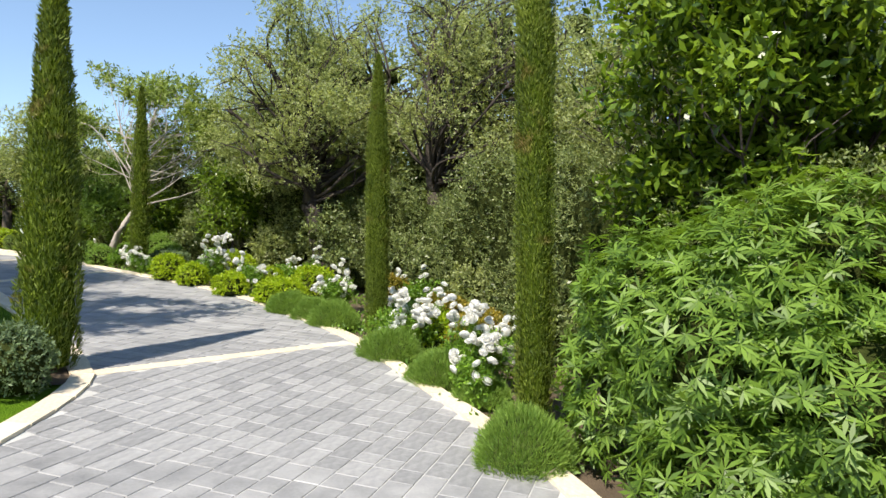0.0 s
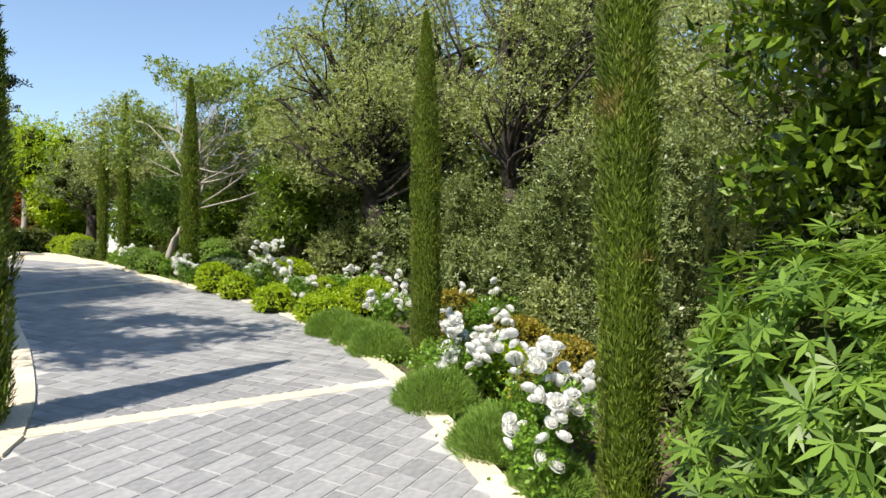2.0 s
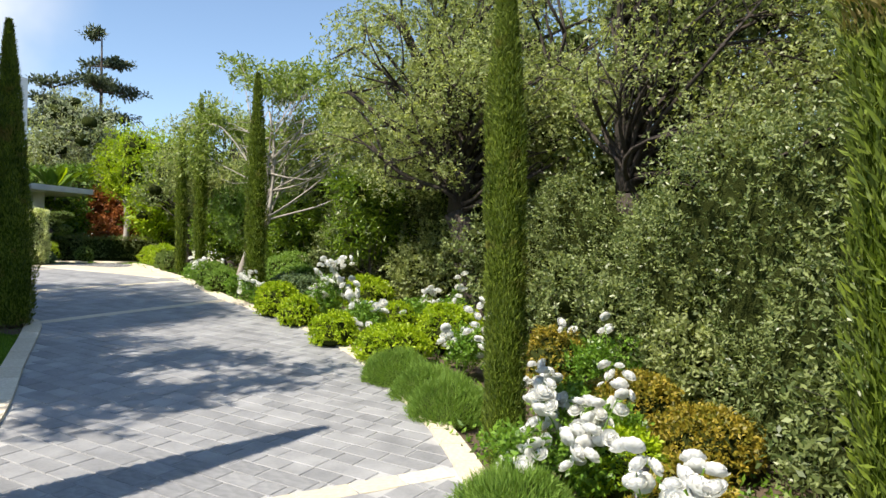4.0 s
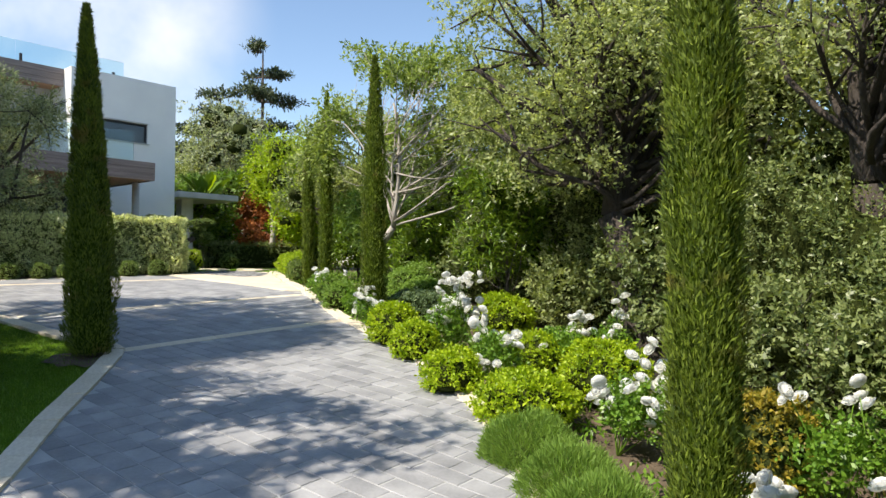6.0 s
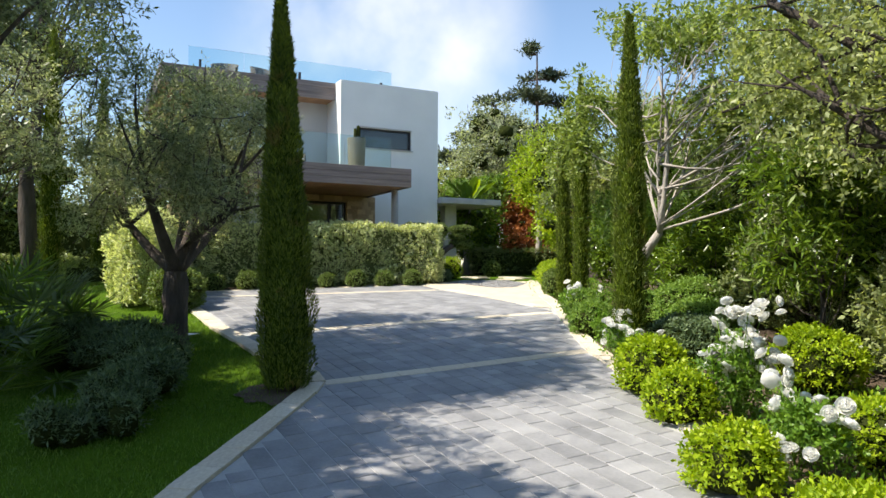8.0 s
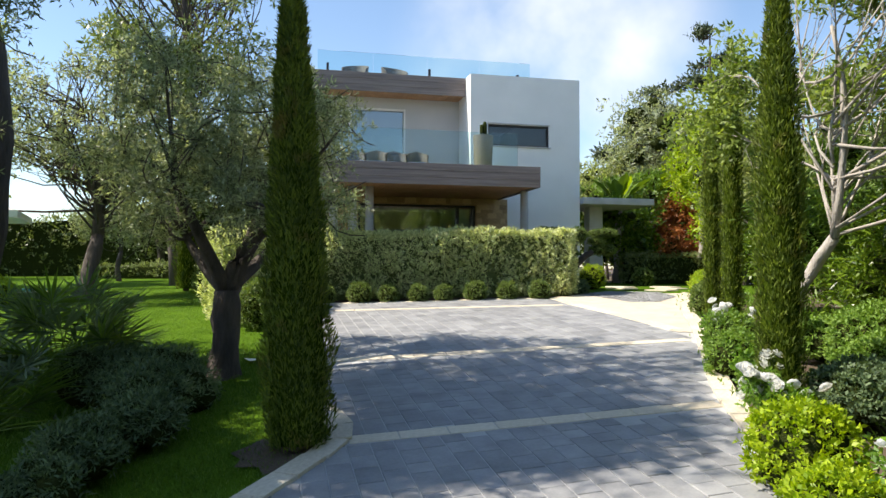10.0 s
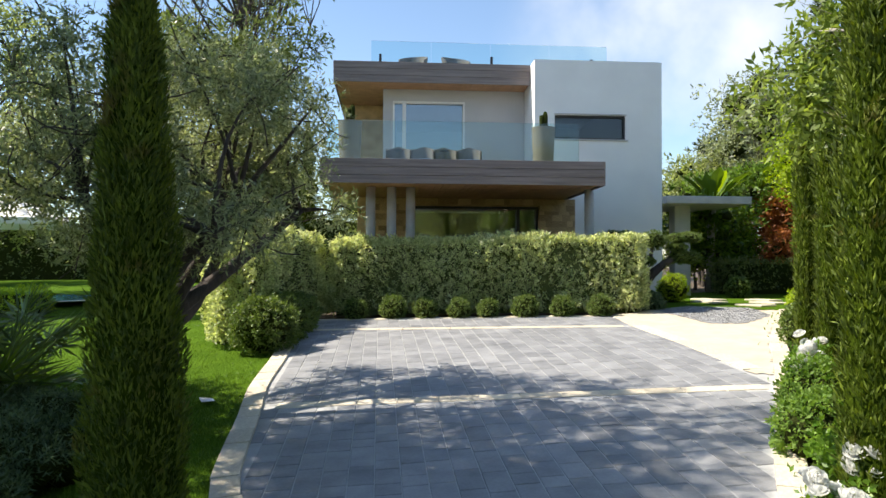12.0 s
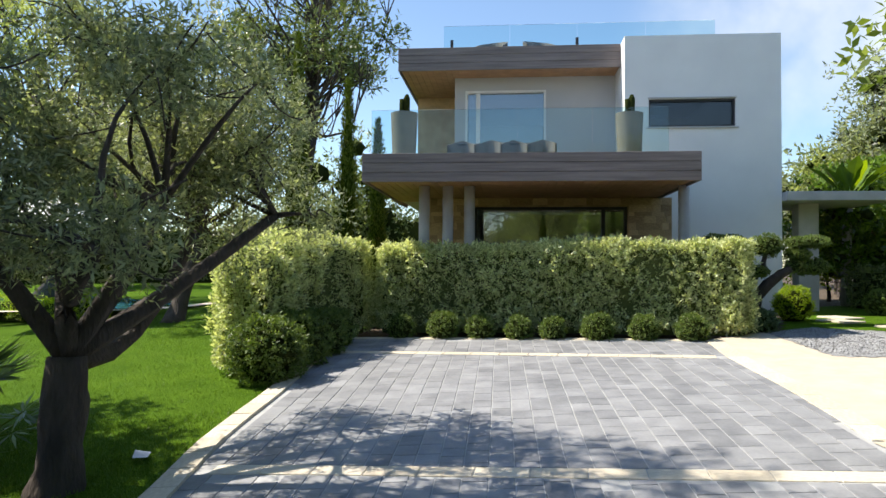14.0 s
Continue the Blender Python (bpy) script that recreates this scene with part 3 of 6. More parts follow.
part("window_lintel", box("window_lintel", -2.95, -0.98, 0.004, 0.03, 7.365, 7.395, M_CONC), win)
part("room_floor", box("room_floor_white", -3.16, -0.31, -7.1, -0.31, 5.5, 5.6, M_ROOM), house)

# upper storey under the roof
RL, RR = -8.82, -3.475
UB = -1.4
part("upper_rear_wall", wall_with_hole("upper_rear_wall", -7.49, RR, UB - 0.25, UB, 5.345, 8.293, [(-7.22, -5.19, 5.42, 7.96)], M_GREY), house)
part("upper_back_wall", box("upper_back_wall", -7.37, RR, -7.5, -7.25, BASE, 8.29, M_WHITE), house)
part("upper_side_wall", box("upper_side_wall", -7.37, -7.12, -7.24, UB - 0.255, 5.43, 8.29, M_GREY), house)
part("upper_ceiling", box("upper_ceiling", -7.11, RR, -7.24, UB - 0.26, 8.2, 8.28, M_ROOM), house)
part("upper_floor_slab", box("upper_floor_slab", -7.37, RR, -7.24, UB - 0.252, 5.2, 5.42, M_ROOM), house)
part("roof_slab", box("roof_slab", RL + 0.06, RR - 0.002, -7.5, -0.62, 8.34, 8.76, M_CONC), house)


def planks(name, x0, x1, y0, y1, z0, z1, count, parent, along="x"):
    """Fascia of stacked timber boards, slightly uneven."""
    for i in range(count):
        a, b = z0 + (z1 - z0) * i / count, z0 + (z1 - z0) * (i + 1) / count - 0.006
        e = 0.004 * ((i * 7) % 3)
        bb = (x0, x1, y0, y1 + e, a, b) if along == "x" else (x0 - e, x1, y0, y1, a, b)
        part("board", box(name, *bb, M_TIMBER, 0.004), parent)


roof_f = part("roof_fascia", box("roof_fascia_back", RL + 0.05, RR - 0.003, -0.615, -0.59, 8.3, 8.8, M_TIMBER), house, "weathered brown timber fascia")
planks("roof_board", RL, RR - 0.004, -0.588, -0.55, 8.27, 8.83, 3, roof_f)
planks("roof_side_board", RL, RL + 0.045, -7.5, -0.59, 8.27, 8.83, 3, roof_f, "y")
soff = part("roof_soffit", box("roof_soffit_back", RL + 0.05, RR - 0.004, -7.4, -0.62, 8.315, 8.335, M_SOFFIT), house, "brown timber soffit boards")
for i in range(34):
    part("soffit_board", box("soffit_board", RL + 0.06 + i * 0.155, RL + 0.205 + i * 0.155, -7.38, -0.62, 8.295, 8.313, M_SOFFIT), soff)

part("upper_stone_wall", box("upper_stone_wall", -8.7, -7.495, -3.75, -3.5, 5.345, 8.292, M_STONE2), house, "honey-brown stone wall")

# terrace slab with timber fascia
TL, TR, TF = -8.72, -2.86, 4.2
part("terrace_slab", box("terrace_slab", TL + 0.06, RR - 0.01, UB + 0.002, TF - 0.07, 5.06, 5.34, M_CONC), house)
part("terrace_slab_side", box("terrace_slab_side", TL + 0.06, -7.375, -3.9, UB, 5.06, 5.34, M_CONC), house)
part("terrace_slab_wing", box("terrace_slab_wing", RR - 0.006, TR - 0.06, 0.004, TF - 0.07, 5.06, 5.34, M_CONC), house)
ter_f = part("terrace_fascia", box("terrace_fascia_back", TL + 0.05, TR - 0.05, TF - 0.068, TF - 0.045, 5.0, 5.46, M_TIMBER), house, "weathered brown timber fascia")
planks("terrace_board", TL, TR, TF - 0.043, TF, 4.985, 5.49, 3, ter_f)
planks("terrace_side_board", TL, TL + 0.045, UB, TF - 0.07, 4.985, 5.49, 3, ter_f, "y")
planks("terrace_end_board", TR - 0.045, TR, 0.01, TF - 0.045, 4.985, 5.49, 3, ter_f, "y")
soff2 = part("terrace_soffit", box("terrace_soffit_back", TL + 0.05, TR - 0.05, 0.01, TF - 0.07, 5.035, 5.055, M_SOFFIT), house, "brown timber soffit boards")
for i in range(37):
    part("soffit_board", box("soffit_board", TL + 0.06 + i * 0.155, TL + 0.205 + i * 0.155, 0.02, TF - 0.08, 5.015, 5.033, M_SOFFIT), soff2)

# lower storey
LB = 0.9
part("lower_front_wall", wall_with_hole("lower_front_wall", -7.85, -2.62, LB - 0.3, LB, BASE, 5.01, [(-6.88, -3.55, 2.6, 4.82)], M_STONE2), house)
part("lower_left_wall", box("lower_left_wall", -8.1, -7.852, -7.4, LB, BASE, 5.01, M_STONE2), house)
part("lower_right_wall", box("lower_right_wall", -2.9, -2.622, 0.004, LB - 0.302, BASE, 5.01, M_STONE2), house)
part("lower_floor", box("lower_floor", -7.9, -3.48, -7.2, LB - 0.3, BASE, 2.58, M_ROOM), house)
part("lower_room_wall", box("lower_room_wall", -7.9, -3.48, -4.2, -4.0, 2.6, 5.0, M_ROOM), house)
lw = part("lower_window", box("lower_window_glass", -6.82, -3.61, LB - 0.2, LB - 0.18, 2.65, 4.78, M_GLASS), house, "large sliding glass door")
for b in ((-6.88, -3.55, LB - 0.24, LB - 0.1, 4.76, 4.82), (-6.88, -6.82, LB - 0.24, LB - 0.1, 2.6, 4.759), (-3.61, -3.55, LB - 0.24, LB - 0.1, 2.6, 4.759), (-4.1, -4.02, LB - 0.24, LB - 0.1, 2.6, 4.759)):
    part("window_frame", box("lower_frame", *b, M_DARK), lw)
uw = part("upper_window", box("upper_window_glass", -7.17, -5.24, UB - 0.12, UB - 0.1, 5.45, 7.91, M_GLASS), house, "tall glass terrace door")
for b in ((-7.22, -5.19, UB - 0.16, UB + 0.01, 7.91, 7.96), (-7.22, -7.17, UB - 0.16, UB + 0.01, 5.43, 7.909), (-5.24, -5.19, UB - 0.16, UB + 0.01, 5.43, 7.909), (-6.95, -6.85, UB - 0.2, UB - 0.02, 5.43, 7.909)):
    part("window_frame", box("upper_frame", *b, M_WHITE), uw)


def column(x, y, r, z0, z1):
    bm = bmesh.new()
    bmesh.ops.create_cone(bm, cap_ends=True, segments=24, radius1=r, radius2=r * 0.96, depth=z1 - z0)
    bmesh.ops.translate(bm, verts=bm.verts, vec=(x, y, (z0 + z1) / 2))
    return bm_mesh("column", bm, M_CONC, True)


for x in (-7.72, -7.27, -6.86, -2.92):
    part("column", column(x, 3.2, 0.105, BASE, 5.012), house, "round pale concrete column")

# balustrades
bal = part("terrace_balustrade", box("balustrade_shoe", TL + 0.1, TR - 0.48, TF - 0.3, TF - 0.24, 5.34, 5.5, M_CONC), house, "clear glass terrace balustrade")
for i in range(4):
    w = (TR - TL - 0.6) / 4
    part("glass_pane", box("terrace_pane", TL + 0.12 + i * w, TL + 0.11 + (i + 1) * w, TF - 0.278, TF - 0.262, 5.5, 6.31, M_GLASSB), bal)
rb = part("roof_balustrade", box("roof_balustrade_shoe", -7.85, -0.82, -2.22, -2.15, 8.76, 8.86, M_CONC), house, "clear glass roof terrace balustrade")
for i in range(4):
    part("glass_pane", box("roof_pane", -7.85 + i * 1.757, -6.105 + i * 1.757, -2.193, -2.177, 8.86, 9.9, M_GLASSB), rb)
for x in (-7.58, -4.41, -1.5):
    part("post", box("roof_post", x - 0.035, x + 0.035, -1.54, -1.46, 8.72, 9.3, M_DARK), rb)

# entrance porch beside the white block
part("porch_roof", box("porch_roof", 0.004, 2.35, -2.6, 0.3, 5.0, 5.2, M_CONC, 0.01), house, "pale concrete porch slab")
part("porch_post", box("porch_post", 0.55, 1.0, -0.9, -0.5, BASE, 4.998, M_CONC, 0.01), house, "square concrete porch post")

# stone cladding, course by course, around the lower window
STONE_UNIT = box("cladding_stone", -0.5, 0.5, 0, 1, -0.5, 0.5, M_STONE, 0.04)
clad = bpy.data.objects["lower_front_wall"]
srng = random.Random(3)
z, row = 2.9, 0
while z < 4.98:
    hh = srng.choice((0.09, 0.12, 0.15))
    if z + hh > 5.0:
        hh = 5.0 - z
    x = -7.84 - srng.uniform(0, 0.1)
    while x < -2.64:
        w = srng.uniform(0.14, 0.38)
        x0, x1 = max(x, -7.84), min(x + w, -2.63)
        x += w
        if z + hh > 2.6 and z < 4.83 and x1 > -6.89 and x0 < -3.54:
            if x0 < -6.89 - 0.05:
                x1 = -6.89
            elif x1 > -3.54 + 0.05:
                x0 = -3.54
            else:
                continue
        if x1 - x0 < 0.04 or hh < 0.03:
            continue
        ob = new("cladding_stone", STONE_UNIT)
        ob.parent = clad
        ob.matrix_basis = Matrix.Translation(((x0 + x1) / 2, LB - 0.01, z + hh / 2)) @ Matrix.Diagonal((x1 - x0 - 0.006, srng.uniform(0.022, 0.05), hh - 0.006, 1))
    z += hh

# ---- cypresses ----
cypress(-4.05, 7.36, 5.3, 0.29, 22000, 0.048, "narrow dark green Italian cypress beside the paved drive", 0.7)
cypress(0.86, 6.72, 6.2, 0.175, 42000, 0.031, "tall olive-green Italian cypress rising from lavender by the kerb", 0.3)
cypress(-0.95, 10.25, 5.0, 0.155, 42000, 0.029, "slender olive-green Italian cypress with brown patches among roses", 0.35)
cypress(-6.98, 16.4, 6.05, 0.195, 14000, 0.044, "slender Italian cypress rising behind white roses", 0.5)
cypress(-11.31, 19.95, 5.75, 0.125, 6000, 0.055, "thin Italian cypress at the end of the flower bed", 0.35)
cypress(-10.36, 19.4, 6.5, 0.14, 6000, 0.055, "tall Italian cypress at the end of the flower bed", 0.35)
cypress(-8.38, 12.47, 5.85, 0.285, 27000, 0.045, "dark Italian cypress standing at the lawn's edge by the kerb", 0.8, (0.018, -0.021))
cypress(-24.5, 12.9, 9.6, 0.3, 6000, 0.09, "tall dark Italian cypress behind the white-edged hedge", 0.5)
cypress(-24.3, 14.2, 8.4, 0.24, 5000, 0.09, "tall dark Italian cypress beside the villa", 0.5)
cypress(-25.5, 15.0, 7.6, 0.22, 5000, 0.09, "dark Italian cypress beside the villa", 0.5)


# ---- hedges ----
def hedge(name, label, path, half, top, leaves, length, material, share=None, ratio=0.45, lump=0.06, deep=0.06, tuck=0.09, bulge=0.12):
    """Clipped hedge along a path: leaf skin over a core coloured dark as the shade within."""
    P = spline(path, 0.15)
    t = thing(name, label, "hedge", Matrix.Translation((P[0][0], P[0][1], gz(*P[0]) - 0.05)))
    o = np.array([P[0][0], P[0][1], gz(*P[0]) - 0.05])
    d = np.gradient(P, axis=0)
    d /= np.linalg.norm(d, axis=1)[:, None]
    nrm = np.stack([d[:, 1], -d[:, 0]], 1)
    G = np.array([gz(*p) for p in P])
    hh = np.array([top(i / (len(P) - 1)) for i in range(len(P))]) if callable(top) else np.full(len(P), top)
    n = int(leaves * 0.18)
    s = rng.uniform(0, len(P) - 1.001, n)
    i = s.astype(int)
    f = (s - i)[:, None]
    c = P[i] * (1 - f) + P[i + 1] * f
    m = nrm[i]
    h = (hh[i] * (1 - f[:, 0]) + hh[i + 1] * f[:, 0])
    g = G[i] * (1 - f[:, 0]) + G[i + 1] * f[:, 0]
    per = 2 * h + 2 * half
    u = rng.uniform(0, 1, n) * per
    if share:
        # mostly on the side that faces the drive, and the top
        k = rng.uniform(0, 1, n)
        u = np.where(k < share, rng.uniform(0, 1, n) * h, np.where(k < 0.97, h + rng.uniform(0, 1, n) * 2 * half, h + 2 * half + rng.uniform(0, 1, n) * h))
    side = np.where(u < h, -1.0, np.where(u > h + 2 * half, 1.0, 0.0))
    w = np.where(side < 0, -half, np.where(side > 0, half, u - h - half))
    z = np.where(side < 0, u, np.where(side > 0, u - h - 2 * half, h))
    z = np.maximum(z, 0.05 + rng.uniform(0, 0.15, n))
    bump = lump * (np.sin(s * 0.9) * np.sin(z * 4) + np.sin(s * 0.31 + 2 * z) + 0.7 * np.sin(s * 1.7 - 5 * z)) + 0.035 * rng.normal(size=n)
    inn = np.abs(rng.normal(size=n)) * deep
    # rounded shoulder
    edge = np.clip((z - (h - 0.18)) / 0.18, 0, 1) * (side != 0)
    w = w + side * (bump - inn) - side * edge * 0.07
    z = z + (side == 0) * (bump * 0.8 - inn)
    pos = np.stack([c[:, 0] + m[:, 0] * w, c[:, 1] + m[:, 1] * w, g + z], 1) - o
    ov = np.stack([m[:, 0] * side, m[:, 1] * side, (side == 0) * 1.0 + 0.25], 1)
    # leaves over both ends
    ends = rng.uniform(0, 1, n) < (2 * half) / (0.15 * len(P))
    side_e = rng.uniform(0, 1, n) < 0.5
    e = np.where(side_e[:, None], P[0][None], P[-1][None])
    de = np.where(side_e[:, None], -d[0][None], d[-1][None])
    ne = np.where(side_e[:, None], nrm[0][None], nrm[-1][None])
    we = rng.uniform(-half, half, n) * 0.95
    ze = rng.uniform(0.05, 1, n) * np.where(side_e, hh[0], hh[-1])
    ge = np.where(side_e, G[0], G[-1])
    oe = bulge * (1 - (we / half) ** 2) * (1 - 0.35 * (ze / np.where(side_e, hh[0], hh[-1])) ** 3) + 0.04 * rng.normal(size=n) + 0.03 * np.sin(5 * ze + 4 * we)
    pe = np.stack([e[:, 0] + ne[:, 0] * we + de[:, 0] * oe, e[:, 1] + ne[:, 1] * we + de[:, 1] * oe, ge + ze], 1) - o
    pos = np.where(ends[:, None], pe, pos)
    ov = np.where(ends[:, None], np.stack([de[:, 0], de[:, 1], 0.25 + 0 * we], 1), ov)
    q = sprigs(pos, ov * 0.7 + rng.normal(size=(n, 3)) * 0.4 + np.array([0, 0, 0.3]), length, ratio)
    part("foliage", quads_mesh(name, q, material), t)
    V, Fc, k = [], [], 6
    prof = [(-1, 0.0), (-1, 0.5), (-0.85, 1.0), (0.85, 1.0), (1, 0.5), (1, 0.0)]
    ends = (0, len(P) - 1)
    for j in range(len(P)):
        sh = 0.9 if j in ends else 1.0
        for a, b in prof:
            ww = a * (half - tuck) * sh
            V.append((P[j][0] + nrm[j][0] * ww - o[0], P[j][1] + nrm[j][1] * ww - o[1], G[j] + b * (hh[j] - tuck - 0.02) - o[2]))
    for j in range(len(P) - 1):
        for a in range(k - 1):
            Fc.append((j * k + a, j * k + a + 1, (j + 1) * k + a + 1, (j + 1) * k + a))
    Fc += [tuple(range(k)), tuple(range((len(P) - 1) * k, len(P) * k))[::-1]]
    part("shade_core", from_arrays(name + "_core", V, Fc, M_HEDGESHADE if material is M_VARIEG else M_SHADE_CACTUS), t)
    return t



# clipped variegated hedge before the house, with its return along the lawn
hedge("variegated_hedge", "clipped cream-and-green variegated hedge before the villa", [(-16.62, 20.75), (-17.3, 19.0), (-18.35, 16.4), (-18.85, 15.05)], 0.32, 1.52, 74000, 0.068, M_VARIEG, lump=0.05)
hedge("variegated_hedge", "rounded end of the variegated hedge turning along the lawn", [(-19.1, 14.4), (-17.4, 13.5), (-15.85, 12.95)], 0.37, lambda t: 1.6 + 0.18 * math.sin(3.0 * t + 0.2), 44000, 0.07, M_VARIEG, lump=0.09, bulge=0.4)
# tall boundary hedge behind the flower bed
hedge("boundary_hedge", "tall dense evergreen boundary hedge with small grey-green leaves", [(4.6, 2.0), (3.6, 6.5), (2.7, 9.0), (1.5, 11.7), (0.1, 14.3), (-1.8, 17.1), (-4.6, 18.5), (-7.0, 20.4), (-9.0, 22.4)], 0.75, lambda t: 2.6 + 0.15 * math.sin(23 * t) + 0.15 * math.sin(61 * t) + 0.4 * math.exp(-((t - 0.39) / 0.06) ** 2) - 0.3 * math.exp(-((t - 0.52) / 0.04) ** 2) - 0.8 * math.exp(-((t - 0.65) / 0.045) ** 2), 152000, 0.051, M_HEDGE, lump=0.18, share=0.78, deep=0.12, tuck=0.3)
hedge("boundary_hedge", "tall dense evergreen hedge behind the fig tree", [(-8.6, 22.4), (-11.5, 24.6), (-14.2, 27.5), (-16.5, 31.0)], 0.8, lambda t: 3.0 + 0.4 * math.sin(7 * t) + 0.2 * math.sin(19 * t), 36000, 0.09, M_HEDGE, lump=0.18, share=0.7, deep=0.12, tuck=0.3)
hedge("boundary_hedge", "dark hedge closing the garden behind the trees", [(9.5, 2), (8.6, 12), (5, 20), (-2, 24.5), (-8, 26.5)], 0.8, 3.6, 16000, 0.2, M_HEDGE, lump=0.2, share=0.75, tuck=0.25)
hedge("low_hedge", "low clipped dark green hedge beside the porch lawn", [(-21.4, 26.4), (-21.0, 28.4), (-19.8, 31.2)], 0.5, 0.95, 9000, 0.08, M_HEDGE)
hedge("low_hedge", "low clipped lime-green hedge beside the pool", [(-22.8, 8.5), (-23.6, 7.2), (-25.0, 5.5)], 0.4, 0.55, 8000, 0.06, M_LIMELEAF)
hedge("low_hedge", "low clipped box hedge on the open lawn", [(-23.5, 13.2), (-22.8, 14.3)], 0.3, 0.5, 3000, 0.06, M_BOX)
hedge("boundary_hedge", "dark evergreen hedge closing the lawn behind the pool", [(-46, -8), (-47, 4), (-45, 12), (-40, 19), (-34, 25)], 1.0, lambda t: 3.2 + 0.3 * math.sin(13 * t), 22000, 0.2, M_HEDGE, lump=0.2)
hedge("boundary_hedge", "dark shrub border behind the lawn", [(-38.5, 9.8), (-37.5, 12.5), (-35.5, 15.5)], 0.5, 0.6, 5000, 0.11, M_HEDGE, lump=0.1)


# ---- clipped balls ----
def ball(x, y, r, label, material=None, group="clipped box balls before the hedge", n=None, length=0.035, squash=0.95, name="box_ball"):
    return shrub(name, label, "shrub", x, y, [((0, 0, r * squash * 0.95), (r, r, r * squash))], n or int(2600 * (r / 0.25) ** 1.6), length, material or M_BOX, 0.5, group, thick=0.05, flat=0.75, core_size=0.9, out=0.8, rnd=0.7)


for x, y, r in ((-18.1, 15.3, 0.2), (-17.8, 16.0, 0.23), (-17.57, 16.6, 0.2), (-17.27, 17.2, 0.19), (-17.06, 17.72, 0.18), (-16.76, 18.38, 0.22), (-16.5, 19.03, 0.2), (-16.22, 19.7, 0.21)):
    ball(x + 0.08, y - 0.02, r * 1.12, "small clipped green box ball in front of the hedge")
ball(-14.9, 13.4, 0.46, "large clipped grey-green ball beside the kerb", M_BOX, "balls along the lawn hedge", length=0.05)
ball(-15.75, 13.72, 0.42, "clipped dark green ball against the hedge", M_BOX, "balls along the lawn hedge", length=0.045)
ball(-16.6, 13.98, 0.38, "clipped dark green ball against the hedge", M_BOX, "balls along the lawn hedge", length=0.045)
ball(-17.4, 14.15, 0.34, "clipped dark green ball against the hedge", M_BOX, "balls along the lawn hedge", length=0.045)
ball(-3.95, 6.55, 0.36, "clipped grey-green ball beside the cypress", M_GREYLEAF, "balls by the drive", length=0.04)


# ---- flower bed ----
def lime_mound(x, y, r, h, label="bright lime-green clipped mound in the flower bed", material=None, name="lime_mound"):
    b = [((0, 0, h * 0.48), (r, r, h * 0.55))]
    return shrub(name, label, "shrub", x, y, b, int(3800 * (r / 0.35) ** 1.7), 0.045, material or M_LIMELEAF, 0.55, "mounds in the flower bed", thick=0.07, flat=0.6, core_size=0.88)


for x, y, r, h in ((-5.86, 15.28, 0.36, 0.58), (-5.16, 14.7, 0.3, 0.48), (-4.08, 13.7, 0.32, 0.45), (-3.0, 13.15, 0.46, 0.5), (-2.58, 14.25, 0.45, 0.64), (-4.85, 16.65, 0.45, 0.65), (-0.05, 10.0, 0.32, 0.55), (-3.6, 15.0, 0.3, 0.5)):
    lime_mound(x, y, r, h)
for x, y, r, h in ((-0.02, 11.45, 0.44, 0.6), (0.6, 11.0, 0.42, 0.5), (-0.9, 12.6, 0.32, 0.78), (0.35, 9.2, 0.3, 0.62)):
    lime_mound(x, y, r, h, "bronze-orange clipped mound in the flower bed", M_ORANGE, "bronze_mound")
for x, y, r, h in ((-7.3, 18.25, 0.5, 0.82), (-6.85, 17.7, 0.45, 0.62), (-8.3, 18.75, 0.35, 0.5), (-9.0, 17.95, 0.33, 0.55), (-8.25, 17.2, 0.3, 0.5)):
    lime_mound(x, y, r, h, "smooth grey-green clipped dome in the flower bed", M_LAV, "green_dome")
lime_mound(-6.55, 17.0, 0.52, 0.5, "low blue-green cushion plant in the flower bed", M_GREYLEAF, "cushion_plant")
for x, y, r, h in ((-12.75, 21.3, 0.3, 0.5), (-13.6, 22.3, 0.42, 0.6), (-14.4, 23.1, 0.45, 0.65), (-12.0, 20.5, 0.25, 0.5), (-15.3, 23.9, 0.45, 0.6)):
    lime_mound(x, y, r, h, "green clipped mound at the end of the bed", M_LIMELEAF if x < -13 else M_BOX, "green_mound")


def lavender(x, y, r, h, n, label="green lavender clump spilling over the pale kerb", material=None):
    """Soft dome of thin upright shoots over a woody middle."""
    t = thing("lavender", label, "lavender", Matrix.Translation((x, y, gz(x, y) - 0.04)), "lavender along the kerb")
    d = unit(rng.normal(size=(n, 3)))
    d[:, 2] = np.abs(d[:, 2])
    ph = rng.uniform(0, 6, 2)
    lump = 1 + 0.1 * np.sin(5 * d[:, 0] + ph[0]) * np.sin(5 * d[:, 1] + ph[1])
    base = d * np.array([r, r, h * 0.8]) * (lump * rng.uniform(0.78, 0.98, n))[:, None]
    ax = d * [0.8, 0.8, 0.5] + [0, 0, 0.75] + rng.normal(size=(n, 3)) * 0.4
    L = rng.uniform(0.04, 0.1, n)
    part("foliage", quads_mesh("lavender_stem", leaf_quads(base, ax, L, 0.006, 0.3), material or M_LAV), t)
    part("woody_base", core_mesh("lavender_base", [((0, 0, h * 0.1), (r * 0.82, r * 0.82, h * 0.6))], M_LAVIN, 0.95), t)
    return t


